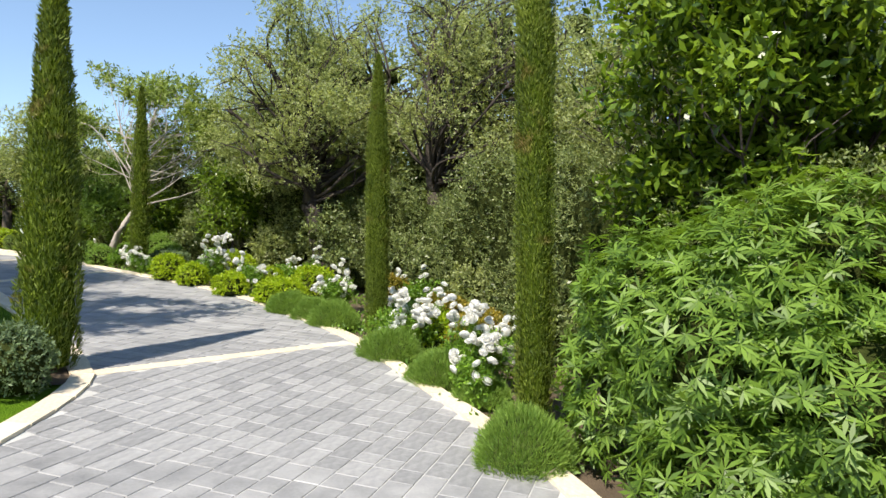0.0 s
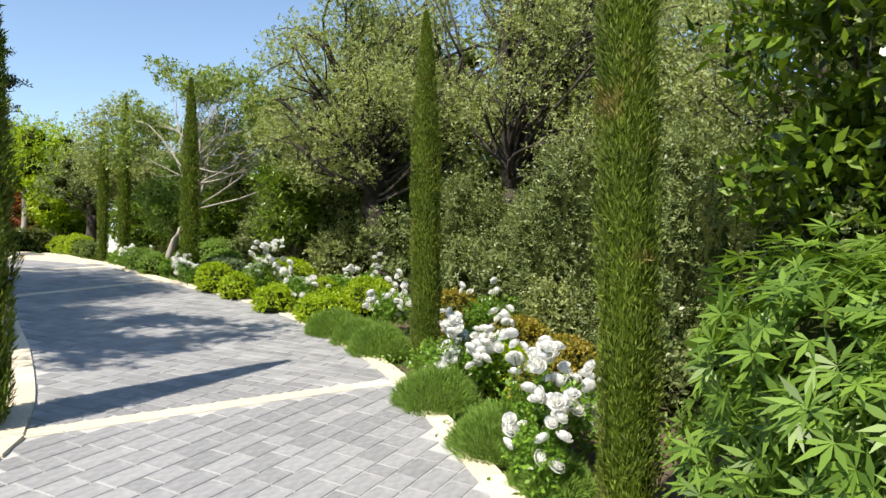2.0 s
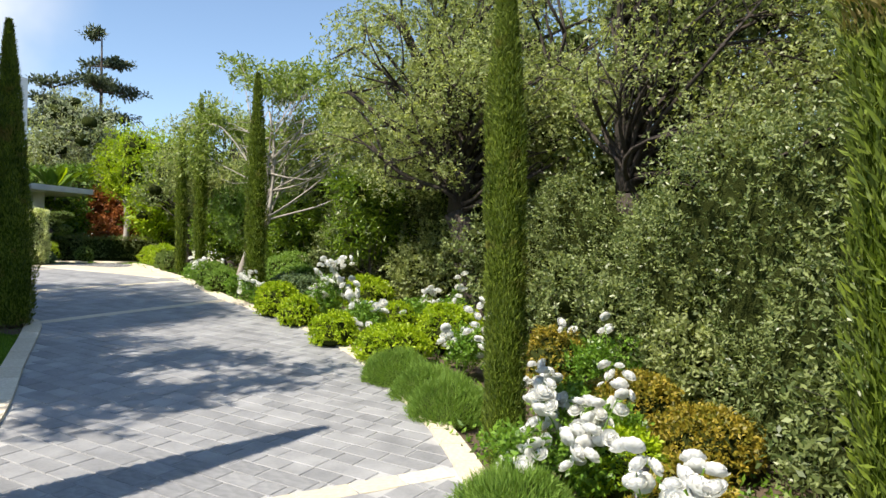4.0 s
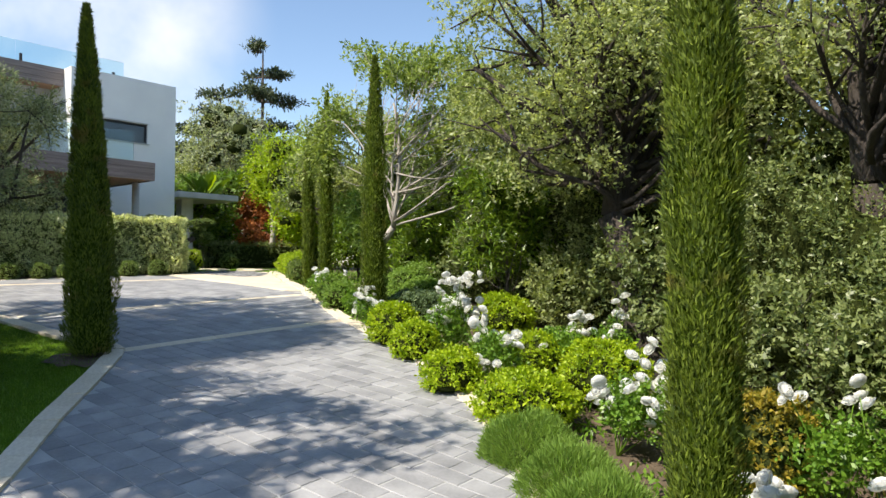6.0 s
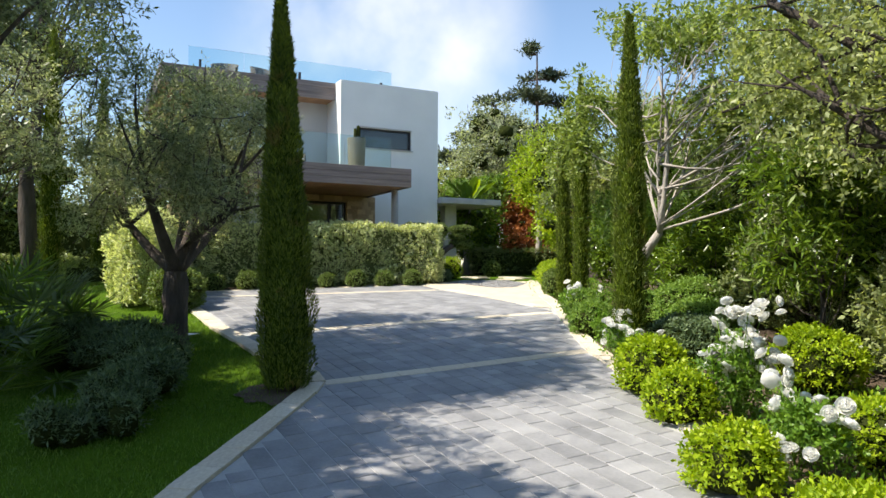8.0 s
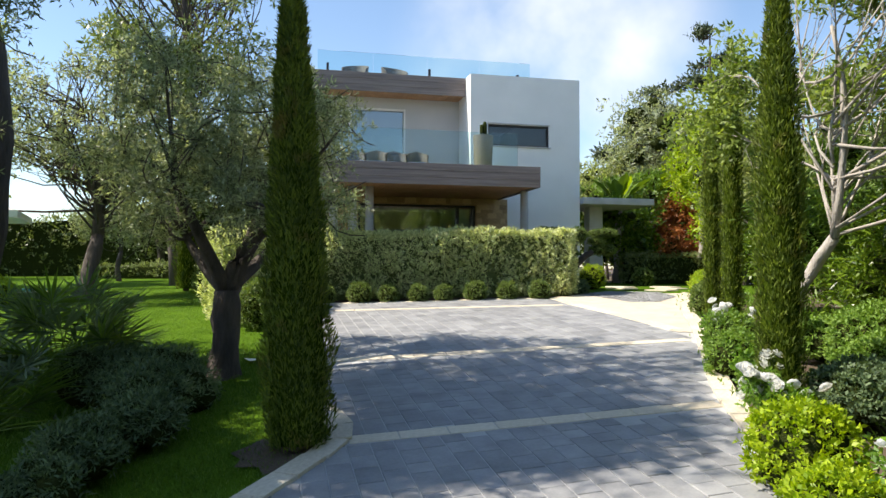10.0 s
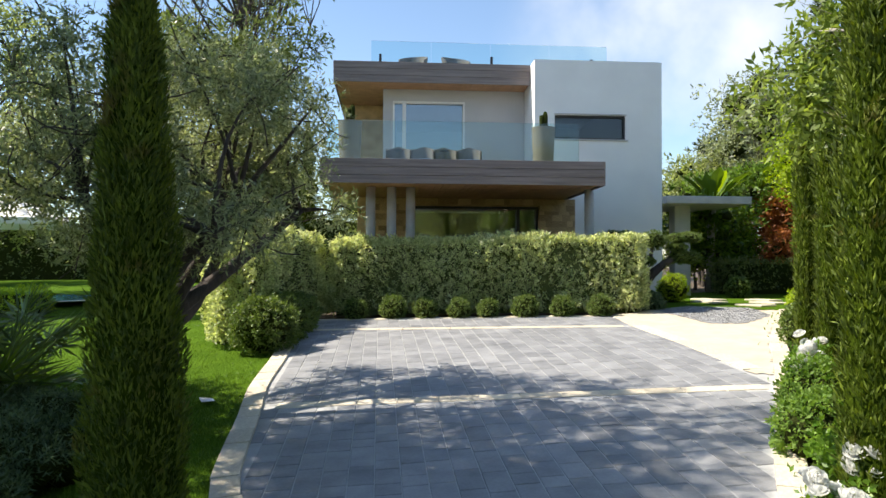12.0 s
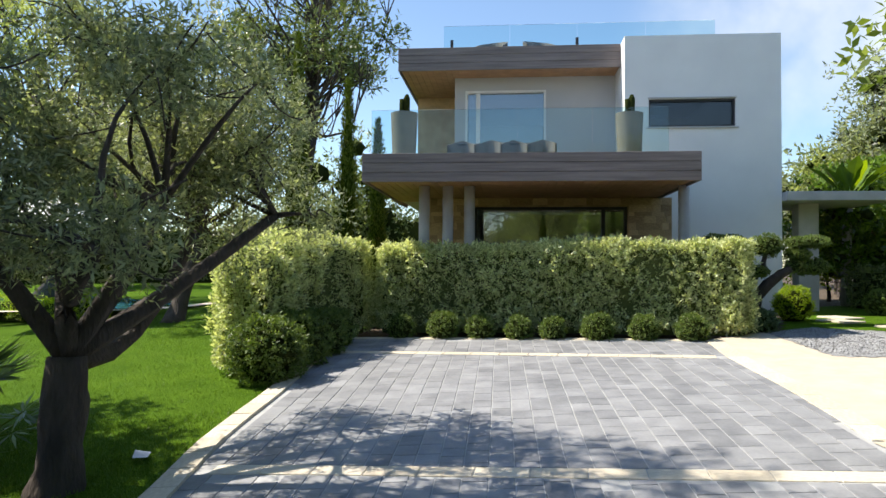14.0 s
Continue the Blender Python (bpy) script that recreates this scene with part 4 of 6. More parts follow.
for x, y, r, h in ((0.64, 5.72, 0.4, 0.6), (0.02, 8.3, 0.44, 0.5), (-0.68, 9.32, 0.42, 0.5), (-1.74, 11.4, 0.42, 0.5), (-2.15, 11.95, 0.38, 0.46), (-2.66, 12.42, 0.42, 0.46), (0.42, 7.55, 0.3, 0.36)):
    lavender(x, y, r, h, int(9500 * (r / 0.38) ** 2))


def bloom_mesh():
    """A full white rose: whorls of cupped, overlapping petals that close to a globe."""
    bm = bmesh.new()
    heart = bm.verts.new((0, 0, 0))
    for ring, (cnt, tilt, sz) in enumerate(((7, 0.15, 0.046), (6, 0.6, 0.042), (6, 0.95, 0.037), (4, 1.3, 0.032))):
        for k in range(cnt):
            m = Matrix.Rotation(2 * math.pi * (k + 0.45 * ring) / cnt, 4, "Z") @ Matrix.Translation((0.004, 0, 0.004 * ring)) @ Matrix.Rotation(-tilt, 4, "Y")
            rows = []
            for u, w, z in ((0, 0.12, 0), (0.5, 0.62, -0.06), (0.88, 0.6, 0.1), (1.0, 0.28, 0.26)):
                rows.append([bm.verts.new(m @ Vector((u * sz, v * w * sz, (z + 0.16 * v * v) * sz))) for v in (-1, 0, 1)])
            for p, q in zip(rows, rows[1:]):
                for i in (0, 1):
                    bm.faces.new((p[i], p[i + 1], q[i + 1], q[i]))
            for i in (0, 1):
                bm.faces.new((heart, rows[0][i + 1], rows[0][i]))
    return bm_mesh("rose_bloom", bm, M_PETAL, True)


BLOOM = bloom_mesh()


def rose(x, y, r, h, blooms, label="bushy rose with clusters of full white blooms", sprawl=0.0, size=1.0):
    t = thing("white_rose", label, "rose bush", Matrix.Translation((x, y, gz(x, y) - 0.04)), "white roses in the bed")
    b = [((rng.normal() * r * 0.35, rng.normal() * r * 0.35, h * rng.uniform(0.35, 0.7)), (r * 0.55, r * 0.55, h * 0.3)) for _ in range(6)]
    part("foliage", quads_mesh("rose_leaves", foliage(b, int(2300 * r / 0.4), 0.05, 0.55, 0.4, 1.0, 0.1, 0.35), M_ROSELEAF), t)
    canes, spots = [], []
    for k in range(max(4, blooms // 4)):
        w = rng.uniform(0, 6.28)
        q = r * math.sqrt(rng.uniform(0.05, 1))
        spots.append((math.cos(w) * q, math.sin(w) * q, h * rng.uniform(0.42, 1.15)))
        canes.append(limb((0, 0, -0.03), spots[-1], 0.008, 0.004, 0.08, 4))
    for cane in canes:
        part("cane", tubes_mesh("rose_cane", [cane], M_ROSELEAF, 5), t)
    for k in range(int(blooms * 1.25)):
        c = np.array(spots[k % len(spots)]) + rng.normal(size=3) * np.array([0.06, 0.06, 0.065])
        s = size * rng.uniform(1.0, 1.5)
        part("bloom", BLOOM, t, at=Matrix.LocRotScale(Vector(c), Euler((rng.normal() * 0.6, rng.normal() * 0.6, rng.uniform(0, 6))), (s, s, s)))
    return t


for x, y, r, h, k in ((0.42, 8.2, 0.42, 0.85, 60), (-0.45, 9.75, 0.45, 0.72, 60), (-0.62, 11.2, 0.42, 0.55, 30), (-0.1, 10.55, 0.34, 0.6, 14), (-2.1, 13.0, 0.4, 0.7, 30), (-4.85, 15.1, 0.36, 0.95, 54), (-3.95, 14.35, 0.42, 0.62, 20), (-3.45, 15.2, 0.4, 0.65, 16), (-2.7, 15.1, 0.35, 0.8, 8), (-6.75, 16.05, 0.33, 0.55, 24), (-7.6, 16.85, 0.28, 0.5, 18), (-9.25, 18.05, 0.3, 0.55, 26), (-10.0, 18.75, 0.28, 0.5, 14), (0.35, 7.5, 0.25, 0.55, 14)):
    rose(x, y, r, h, k)
tree_rose = rose(-0.55, 12.5, 0.45, 0.85, 6, "tall leafy green rose with few white blooms")


def spotlight(x, y, h):
    t = thing("garden_spotlight", "small black garden spotlight on a stake", "garden light", Matrix.Translation((x, y, gz(x, y) - 0.05)))
    part("stake", tubes_mesh("stake", [([(0, 0, 0), (0, 0, h)], [0.012, 0.012])], M_DARK, 8), t)
    part("lamp_head", tubes_mesh("lamp_head", [([(0, 0, h - 0.02), (0.02, 0.01, h + 0.05), (0.03, 0.015, h + 0.1)], [0.025, 0.038, 0.042])], M_DARK, 12), t)
    return t


spotlight(0.1, 8.75, 0.66)
spotlight(-4.98, 14.95, 0.55)


# ---- palmate-leaved shrub ----
def palmate(x, y):
    t = thing("chaste_tree", "large bushy shrub with palmate green leaves overhanging the drive", "shrub", Matrix.Translation((x, y, gz(x, y) - 0.05)))
    blobs = [((0, 0, 1.3), (1.0, 1.15, 1.0)), ((-0.35, -0.55, 1.15), (0.8, 0.8, 0.85)), ((-0.45, 0.5, 1.25), (0.75, 0.75, 0.8)), ((0.5, -0.2, 1.7), (0.95, 0.95, 0.8)), ((0.3, -1.0, 0.9), (0.9, 0.8, 0.85)), ((0.1, -0.3, 0.6), (1.05, 1.1, 0.6)), ((-0.75, 0.35, 0.75), (0.6, 0.6, 0.75)), ((-0.7, 0.1, 1.55), (0.55, 0.6, 0.55)), ((-0.5, -0.9, 0.4), (0.6, 0.6, 0.5))]
    fans = []
    for c, r in blobs:
        n = int(820 * max(r) ** 2)
        p, d = shell(n, c, r, 0.14)
        axis = unit(d * 0.8 + np.array([0, 0, 0.55]) + rng.normal(size=(n, 3)) * 0.35)
        s1 = unit(np.cross(axis, rng.normal(size=(n, 3))))
        s2 = np.cross(axis, s1)
        for k in range(7):
            w = (k - 3) * 0.72 + rng.normal(size=n)[:, None] * 0.08
            dr = unit(s1 * np.cos(w) + s2 * np.sin(w) + axis * 0.35 + np.array([0, 0, -0.32]))
            L = (0.148 - 0.013 * abs(k - 3)) * rng.uniform(0.75, 1.15, n)
            fans.append(leaf_quads(p, dr, L, L * 0.21, 0.15, axis))
    part("foliage", quads_mesh("palmate_leaves", np.concatenate(fans), M_CHASTE), t)
    part("shade_core", core_mesh("palmate_core", blobs, M_SHADE_CACTUS, 0.45), t)
    st = [limb((rng.normal() * 0.1, rng.normal() * 0.1, -0.05), np.array(c) * [1.15, 1.15, 1.1], 0.035, 0.012, 0.1, 6) for c, r in blobs * 2]
    part("stem", tubes_mesh("palmate_stem", st, M_PALEBARK, 6), t)
    return t


palmate(2.3, 5.5)

# ---- low ground cover that hides most of the soil ----
k = 26000
line = spline([tuple(p) for p in KERB_R[::8]], 0.3)
i = rng.integers(14, len(line) - 1, k)
w = rng.uniform(0.22, 2.5, k)
tq = np.gradient(line, axis=0)
tq /= np.linalg.norm(tq, axis=1)[:, None]
px, py = line[i, 0] + tq[i, 1] * w + rng.normal(size=k) * 0.15, line[i, 1] - tq[i, 0] * w + rng.normal(size=k) * 0.15
patchy = np.sin(px * 3.1 + 1) * np.sin(py * 2.7) + np.sin(px * 1.3 - py * 1.9) > -0.75
px, py = px[patchy], py[patchy]
c = np.stack([px, py, gza(px, py) - 0.05 + rng.uniform(0, 0.12, len(px))], 1)
tagged(new("ground_cover", quads_mesh("ground_cover", leaf_quads(c, rng.normal(size=(len(c), 3)) * 0.7 + [0, 0, 0.8], rng.uniform(0.04, 0.09, len(c)), 0.03, 0.25), M_ROSELEAF)), "low leafy ground cover between the bed's plants", "ground cover", kind="stuff")

# ---- trees behind the bed ----
def big_tree(label, x, y, fork, c, r, n, size, leaves, length, material=None, bark=None, r0=0.2, name="evergreen_tree", **kw):
    return tree(name, label, "tree", x, y, fork, blob_cloud(n, c, r, size * (1.3 if kw.get("core") else 1.0), 1.4), int(leaves * (0.6 if kw.get("core") else 0.74)), length * (1.3 if kw.get("core") else 1.1), material or M_OAK, bark or M_BARK, r0, **kw)


big_tree("broad grey-green evergreen tree with a dark leaning trunk", -2.3, 15.8, (-0.7, 0.4, 2.0), (-0.6, 0.9, 4.2), (2.7, 2.2, 3.3), 78, 0.68, 104000, 0.056, M_OAK, M_DARKBARK, ratio=0.48, r0=0.27, stout=0.2)
big_tree("evergreen tree with bare twiggy branches behind the hedge", -0.7, 14.9, (0.5, -0.3, 2.3), (1.5, 0.4, 4.5), (2.3, 2.0, 3.3), 68, 0.68, 84000, 0.056, M_OAK, M_DARKBARK, ratio=0.48, r0=0.2, twigs=5, stout=0.2)
big_tree("grey-green evergreen tree leaning over the boundary hedge", -5.0, 20.0, (0.2, 0.2, 1.6), (0, 0.6, 3.4), (2.4, 2.0, 2.1), 46, 0.62, 46000, 0.065, ratio=0.48, r0=0.16)
big_tree("tall evergreen tree rising behind the boundary hedge", 3.7, 12.0, (0.1, 0.2, 2.0), (0.1, 0.3, 4.4), (1.9, 2.2, 3.0), 52, 0.62, 50000, 0.06, ratio=0.48, r0=0.17)
big_tree("dark evergreen tree in the second row behind the hedge", 2.2, 18.2, (0, 0, 2.0), (0, 0, 4.2), (3.0, 2.4, 3.2), 44, 0.85, 24000, 0.14, M_HEDGE, r0=0.17, core=True)
big_tree("dark evergreen tree in the second row behind the bed", -3.2, 20.6, (0, 0, 2.0), (0, 0, 3.8), (2.8, 2.4, 2.8), 40, 0.85, 22000, 0.14, M_HEDGE, r0=0.17, core=True)
big_tree("dark evergreen tree in the second row by the gate", 6.6, 14.0, (0, 0, 2.0), (0, 0, 4.4), (2.6, 2.8, 3.4), 44, 0.85, 22000, 0.14, M_HEDGE, r0=0.17, core=True)
big_tree("dense glossy-leaved evergreen tree beside the palmate shrub", 3.6, 7.7, (0, 0, 1.6), (-0.3, -0.1, 3.6), (1.5, 1.7, 2.2), 44, 0.55, 32000, 0.13, M_GLOSSY, r0=0.14)
big_tree("glossy-leaved evergreen tree with a pale trunk", 5.4, 5.6, (0, 0, 1.8), (0, 0, 4.0), (1.4, 1.8, 2.5), 40, 0.6, 20000, 0.14, M_GLOSSY, M_PALEBARK, 0.16, core=True)
big_tree("half-bare pale-barked fig tree behind the cypress", -8.0, 18.3, (0.2, -0.1, 1.5), (0.1, 0.5, 3.9), (2.2, 1.9, 1.9), 32, 0.62, 27000, 0.1, M_FIG, M_PALEBARK, 0.075, name="fig_tree", twigs=6, thick=0.6, base=(-0.65, 0.0), stout=0.27)
tree("oleander", "tall leafy oleander with long narrow leaves", "shrub", -9.2, 20.3, (0, 0, 0.3), blob_cloud(12, (0, 0, 1.7), (0.8, 0.8, 1.1), 0.5, 0.5), 7000, 0.15, M_CHASTE, M_PALEBARK, 0.05, ratio=0.16, core=True)
tree("oleander", "dark leafy oleander against the boundary hedge", "shrub", -5.2, 17.6, (0, 0, 0.3), blob_cloud(12, (0, 0.2, 1.6), (1.0, 0.8, 1.0), 0.5, 0.5), 7000, 0.15, M_GLOSSY, M_BARK, 0.05, ratio=0.2, core=True)
big_tree("dark evergreen tree filling the row behind the hedge", -0.4, 17.4, (0, 0, 1.5), (0, 0, 3.0), (2.0, 1.4, 1.8), 30, 0.75, 16000, 0.13, M_HEDGE, r0=0.14, core=True)
big_tree("dark evergreen tree behind the glossy tree", 5.2, 9.8, (0, 0, 1.5), (0, 0, 3.4), (1.5, 1.8, 2.2), 30, 0.75, 16000, 0.13, M_HEDGE, r0=0.14, core=True)
for x, y, h, m, l, rt, lb in ((-7.7, 19.5, 2.2, M_GLOSSY, 0.15, 0.18, "leafy oleander with long narrow leaves behind the domes"), (-6.1, 18.8, 1.9, M_HEDGE, 0.07, 0.5, "dense dark evergreen shrub behind the domes"), (-4.0, 17.4, 1.7, M_OAK, 0.07, 0.5, "grey-green evergreen shrub behind the roses"), (-2.4, 15.7, 1.8, M_HEDGE, 0.065, 0.5, "small-leaved evergreen shrub before the hedge"), (-0.7, 13.9, 1.7, M_HEDGE, 0.065, 0.5, "small-leaved evergreen shrub before the hedge"), (0.9, 12.2, 1.7, M_OAK, 0.06, 0.5, "pale small-leaved evergreen shrub before the hedge"), (2.0, 9.9, 1.6, M_HEDGE, 0.065, 0.5, "small-leaved evergreen shrub beside the cypress"), (-9.6, 21.3, 2.4, M_CHASTE, 0.14, 0.18, "tall oleander behind the paired cypresses"), (-11.6, 22.3, 2.0, M_GLOSSY, 0.1, 0.4, "glossy evergreen shrub behind the paired cypresses")):
    tree("tall_shrub", lb, "shrub", x, y, (0, 0, 0.3), blob_cloud(14, (0, 0, h * 0.5), (0.75, 0.75, h * 0.42), 0.45, 0.35), 7000, l, m, M_BARK, 0.05, ratio=rt, core=True, thick=0.3)
# beyond the end of the bed
big_tree("lime-green tree beyond the fig tree", -20.9, 30.6, (0, 0, 2.5), (0, 0, 3.9), (2.0, 2.0, 2.0), 24, 0.9, 16000, 0.12, M_LIMELEAF, core=True)
big_tree("rounded grey-leaved olive tree behind the porch", -25.6, 31.9, (0, 0, 2.5), (0, 0, 4.9), (2.6, 2.6, 2.6), 26, 1.1, 20000, 0.13, M_OLIVE, core=True)
big_tree("dark evergreen tree behind the flower bed's end", -13.5, 25.5, (0, 0, 2.0), (0, 0, 3.4), (2.2, 2.2, 2.2), 40, 0.8, 46000, 0.1, M_OAK)
big_tree("dark evergreen tree behind the porch lawn", -17.0, 27.8, (0, 0, 1.5), (0, 0, 2.7), (2.0, 1.8, 1.6), 20, 0.8, 14000, 0.1, M_HEDGE, core=True)
big_tree("distant dark evergreen tree beyond the villa", -32, 37, (0, 0, 2.5), (0, 0, 4.2), (3.5, 3.5, 2.8), 24, 1.4, 12000, 0.2, M_OAK, core=True)
big_tree("distant evergreen tree beyond the villa", -38, 34, (0, 0, 2.5), (0, 0, 3.6), (4, 4, 2.4), 24, 1.4, 10000, 0.22, M_OLIVE, core=True)
for x, y, h, m, lb in ((-22.0, 29.6, 2.2, M_RED, "red-leaved shrub above the low hedge"), (-23.6, 28.6, 1.9, M_RED, "reddish shrub behind the porch"), (-20.2, 31.0, 2.3, M_LIMELEAF, "yellow-green shrub above the low hedge"), (-18.6, 30.3, 2.0, M_GLOSSY, "glossy green shrub above the low hedge"), (-25.2, 28.2, 2.0, M_LIMELEAF, "yellow-green shrub behind the porch"), (-22.6, 31.8, 3.0, M_CHASTE, "leafy green shrub behind the porch")):
    tree("tall_shrub", lb, "shrub", x, y, (0, 0, 0.4), blob_cloud(12, (0, 0, h * 0.6), (1.0, 1.0, h * 0.4), 0.55, 0.5), 4500, 0.13, m, M_BARK, 0.06, core=True)


for x, y, h, m, lb in ((-27.5, 30.2, 5.6, M_OAK, "tall green shrubbery behind the porch"), (-24.2, 28.6, 4.6, M_CHASTE, "leafy yellow-green shrubbery behind the porch"), (-23.0, 27.2, 3.4, M_GLOSSY, "glossy shrubbery beside the porch"), (-29.5, 31.5, 5.2, M_OLIVE, "grey-green shrubbery beyond the villa"), (-21.9, 32.6, 4.8, M_OAK, "mixed green shrubbery behind the low hedge"), (-19.0, 29.0, 3.6, M_LIMELEAF, "yellow-green shrubbery above the low hedge"), (-22.8, 30.4, 3.6, M_RED, "red-tinged shrubbery above the low hedge")):
    tree("tall_shrub", lb, "shrub", x, y, (0, 0, 0.6), blob_cloud(22, (0, 0, h * 0.55), (1.5, 1.5, h * 0.42), 0.6, 0.5), 6500, 0.17, m, M_BARK, 0.08, core=True, thick=0.3)


def banana_palm(x, y, h, n=12, label="ragged strelitzia palm with broad paddle leaves beside the porch"):
    t = thing("strelitzia", label, "palm", Matrix.Translation((x, y, gz(x, y) - 0.05)))
    part("trunk", tubes_mesh("strelitzia_trunk", [limb((0, 0, 0), (0.15, 0, h * 0.55), 0.14, 0.1, 0.05)], M_PALEBARK, 10), t)
    for k in range(n):
        w = 2 * math.pi * k / n + rng.normal() * 0.2
        up = rng.uniform(0.8, 3.0)
        L = rng.uniform(1.0, 1.6)
        d = np.array([math.cos(w), math.sin(w), up])
        d /= np.linalg.norm(d)
        V, Fc = [], []
        s = np.array([-math.sin(w), math.cos(w), 0])
        for i in range(9):
            u = i / 8
            p = np.array([0.15, 0, h * 0.5]) + d * L * u + np.array([math.cos(w), math.sin(w), -0.9]) * 0.35 * u * u * L * 0.5
            hw = 0.17 * math.sin(math.pi * max(0.0, (u - 0.35) / 0.65)) ** 0.6 + 0.015 if u > 0.35 else 0.018
            hw *= 1 - 0.2 * (i % 2)
            V += [tuple(p - s * hw + np.array([0, 0, 0.3 * hw])), tuple(p), tuple(p + s * hw + np.array([0, 0, 0.3 * hw]))]
        for i in range(8):
            Fc += [(3 * i, 3 * i + 1, 3 * i + 4, 3 * i + 3), (3 * i + 1, 3 * i + 2, 3 * i + 5, 3 * i + 4)]
        part("frond", from_arrays("strelitzia_frond", V, Fc, M_LIMELEAF if k % 6 == 0 else M_GLOSSY), t)
    return t


banana_palm(-22.6, 26.9, 5.2)
banana_palm(-24.0, 29.5, 6.0)
banana_palm(-21.2, 29.2, 4.8)
banana_palm(-26.0, 31.0, 6.2)


def cedar(x, y, h, spread, tiers, leaves, label, base=0.3):
    """Conifer with flat plates of foliage on level limbs."""
    t = thing("cedar", label, "conifer", Matrix.Translation((x, y, gz(x, y) - 0.1)))
    part("trunk", tubes_mesh("cedar_trunk", [limb((0, 0, 0), (0.2, 0, h * 0.97), 0.3, 0.06, 0.01, 8)], M_BARK, 9), t)
    lim, blobs = [], []
    for i in range(tiers):
        u = i / (tiers - 1)
        z = h * (base + (0.98 - base) * u)
        for k in range(4 if u < 0.8 else 3):
            w = rng.uniform(0, 6.28)
            L = spread * (1 - 0.75 * u) * rng.uniform(0.6, 1.15)
            e = (math.cos(w) * L, math.sin(w) * L, z + rng.uniform(-0.2, 0.3))
            lim.append(limb((0, 0, z - 0.3), e, 0.08, 0.02, 0.05))
            for f in (0.5, 0.95):
                s = L * 0.42 + 0.2
                blobs.append(((e[0] * f, e[1] * f, e[2] + 0.1), (s * 0.9, s * 0.9, max(0.14, s * 0.12))))
    for one in lim:
        part("limb", tubes_mesh("cedar_limb", [one], M_BARK, 5), t)
    part("crown", quads_mesh("cedar_crown", foliage(blobs, leaves, 0.42, 0.35, 0.5, 0.9, 0, 0.5), M_CEDAR), t)
    return t


cedar(-45.5, 54.0, 19.5, 6.5, 7, 24000, "tall dark cedar with level plates of foliage in the distance")
cedar(-46.6, 50.2, 14.5, 6.0, 6, 18000, "dark cedar with level plates of foliage in the distance", 0.4)

# ---- the lawn side ----
def olive(x, y, fork, limbs, leaves, r0, label, base=(0, 0)):
    """Old olive: stout trunk, thick forks to each clump, thin narrow silvery leaves."""
    t = thing("olive_tree", label, "tree", Matrix.Translation((x, y, gz(x, y) - 0.06)))
    f = np.array(fork, float)
    tp, tr = limb((base[0], base[1], -0.1), f, r0 * 1.1, r0 * 0.95, 0.05, 7)
    tr[0] *= 1.4
    tr[1] *= 1.12
    part("trunk", tubes_mesh("olive_trunk", [(tp, tr)], M_BARK, 12), t)
    br, blobs = [], []
    for e, spread in limbs:
        e = np.array(e, float)
        br.append(limb(f, e, r0 * 0.62, r0 * 0.3, 0.08, 6))
        for k in range(6):
            c = e + unit(rng.normal(size=3)) * spread * rng.uniform(0.5, 1.0) + np.array([0, 0, spread * 0.75])
            br.append(limb(e, c, r0 * 0.2, r0 * 0.04, 0.1, 5))
            for j in range(3):
                br.append(limb(c, c + unit(rng.normal(size=3)) * spread * 0.6, r0 * 0.05, 0.006, 0.1, 4))
            s = spread * rng.uniform(0.42, 0.62)
            blobs.append((tuple(c), (s, s, s * 0.85)))
    part("branchwork", tubes_mesh("olive_limbs", br, M_BARK, 5), t)
    part("crown", quads_mesh("olive_crown", foliage(blobs, leaves, 0.075, 0.26, 0.4, 1.0, 0.1, 0.45), M_OLIVE), t)
    return t


olive(-11.45, 12.25, (-0.05, 0.05, 1.08), [((-0.9, -0.35, 1.75), 0.95), ((0.75, 0.55, 1.9), 0.95), ((-0.1, 0.75, 2.3), 0.9), ((-0.7, 0.6, 2.4), 0.9), ((0.55, -0.55, 2.2), 0.95), ((-1.6, 0.7, 2.2), 0.9), ((-1.3, 1.5, 2.3), 0.8)], 46000, 0.165, "old olive tree with a dark forked trunk on the lawn")
olive(-8.9, 8.7, (0, 0, 1.8), [((-0.9, 0.6, 2.8), 1.1), ((0.9, 0.3, 3.0), 1.1), ((0.1, 1.0, 3.2), 1.1), ((0.3, -0.9, 3.1), 1.1)], 46000, 0.17, "olive tree with twiggy branches over the lawn")
big_tree("broad evergreen tree shading the paved drive", -7.1, 6.7, (0, 0, 4.6), (0, 0, 6.5), (2.0, 1.8, 0.8), 26, 0.5, 10500, 0.13, r0=0.18, ratio=0.5)
# The next four trees are unseen, added to shade lawn, cypress and bed.
big_tree("broad unseen evergreen tree added to shade the lawn", -11.0, 5.2, (0, 0, 4.8), (0, 0, 6.9), (2.3, 2.0, 1.0), 34, 0.7, 40000, 0.14, r0=0.2, ratio=0.5)
big_tree("tall unseen umbrella pine added to shade the lawn's cypress", -10.6, 7.6, (0.3, 0.6, 5.6), (0.45, 1.25, 7.1), (0.75, 1.7, 0.7), 26, 0.55, 22000, 0.17, M_HEDGE, M_BARK, 0.2, name="umbrella_pine", ratio=0.3)
big_tree("broad unseen evergreen tree added to shade the lawn's edge", -10.3, 4.6, (0.3, 0.4, 4.8), (0.8, 1.0, 6.9), (1.6, 1.6, 0.8), 28, 0.65, 20000, 0.17, r0=0.18, ratio=0.5)
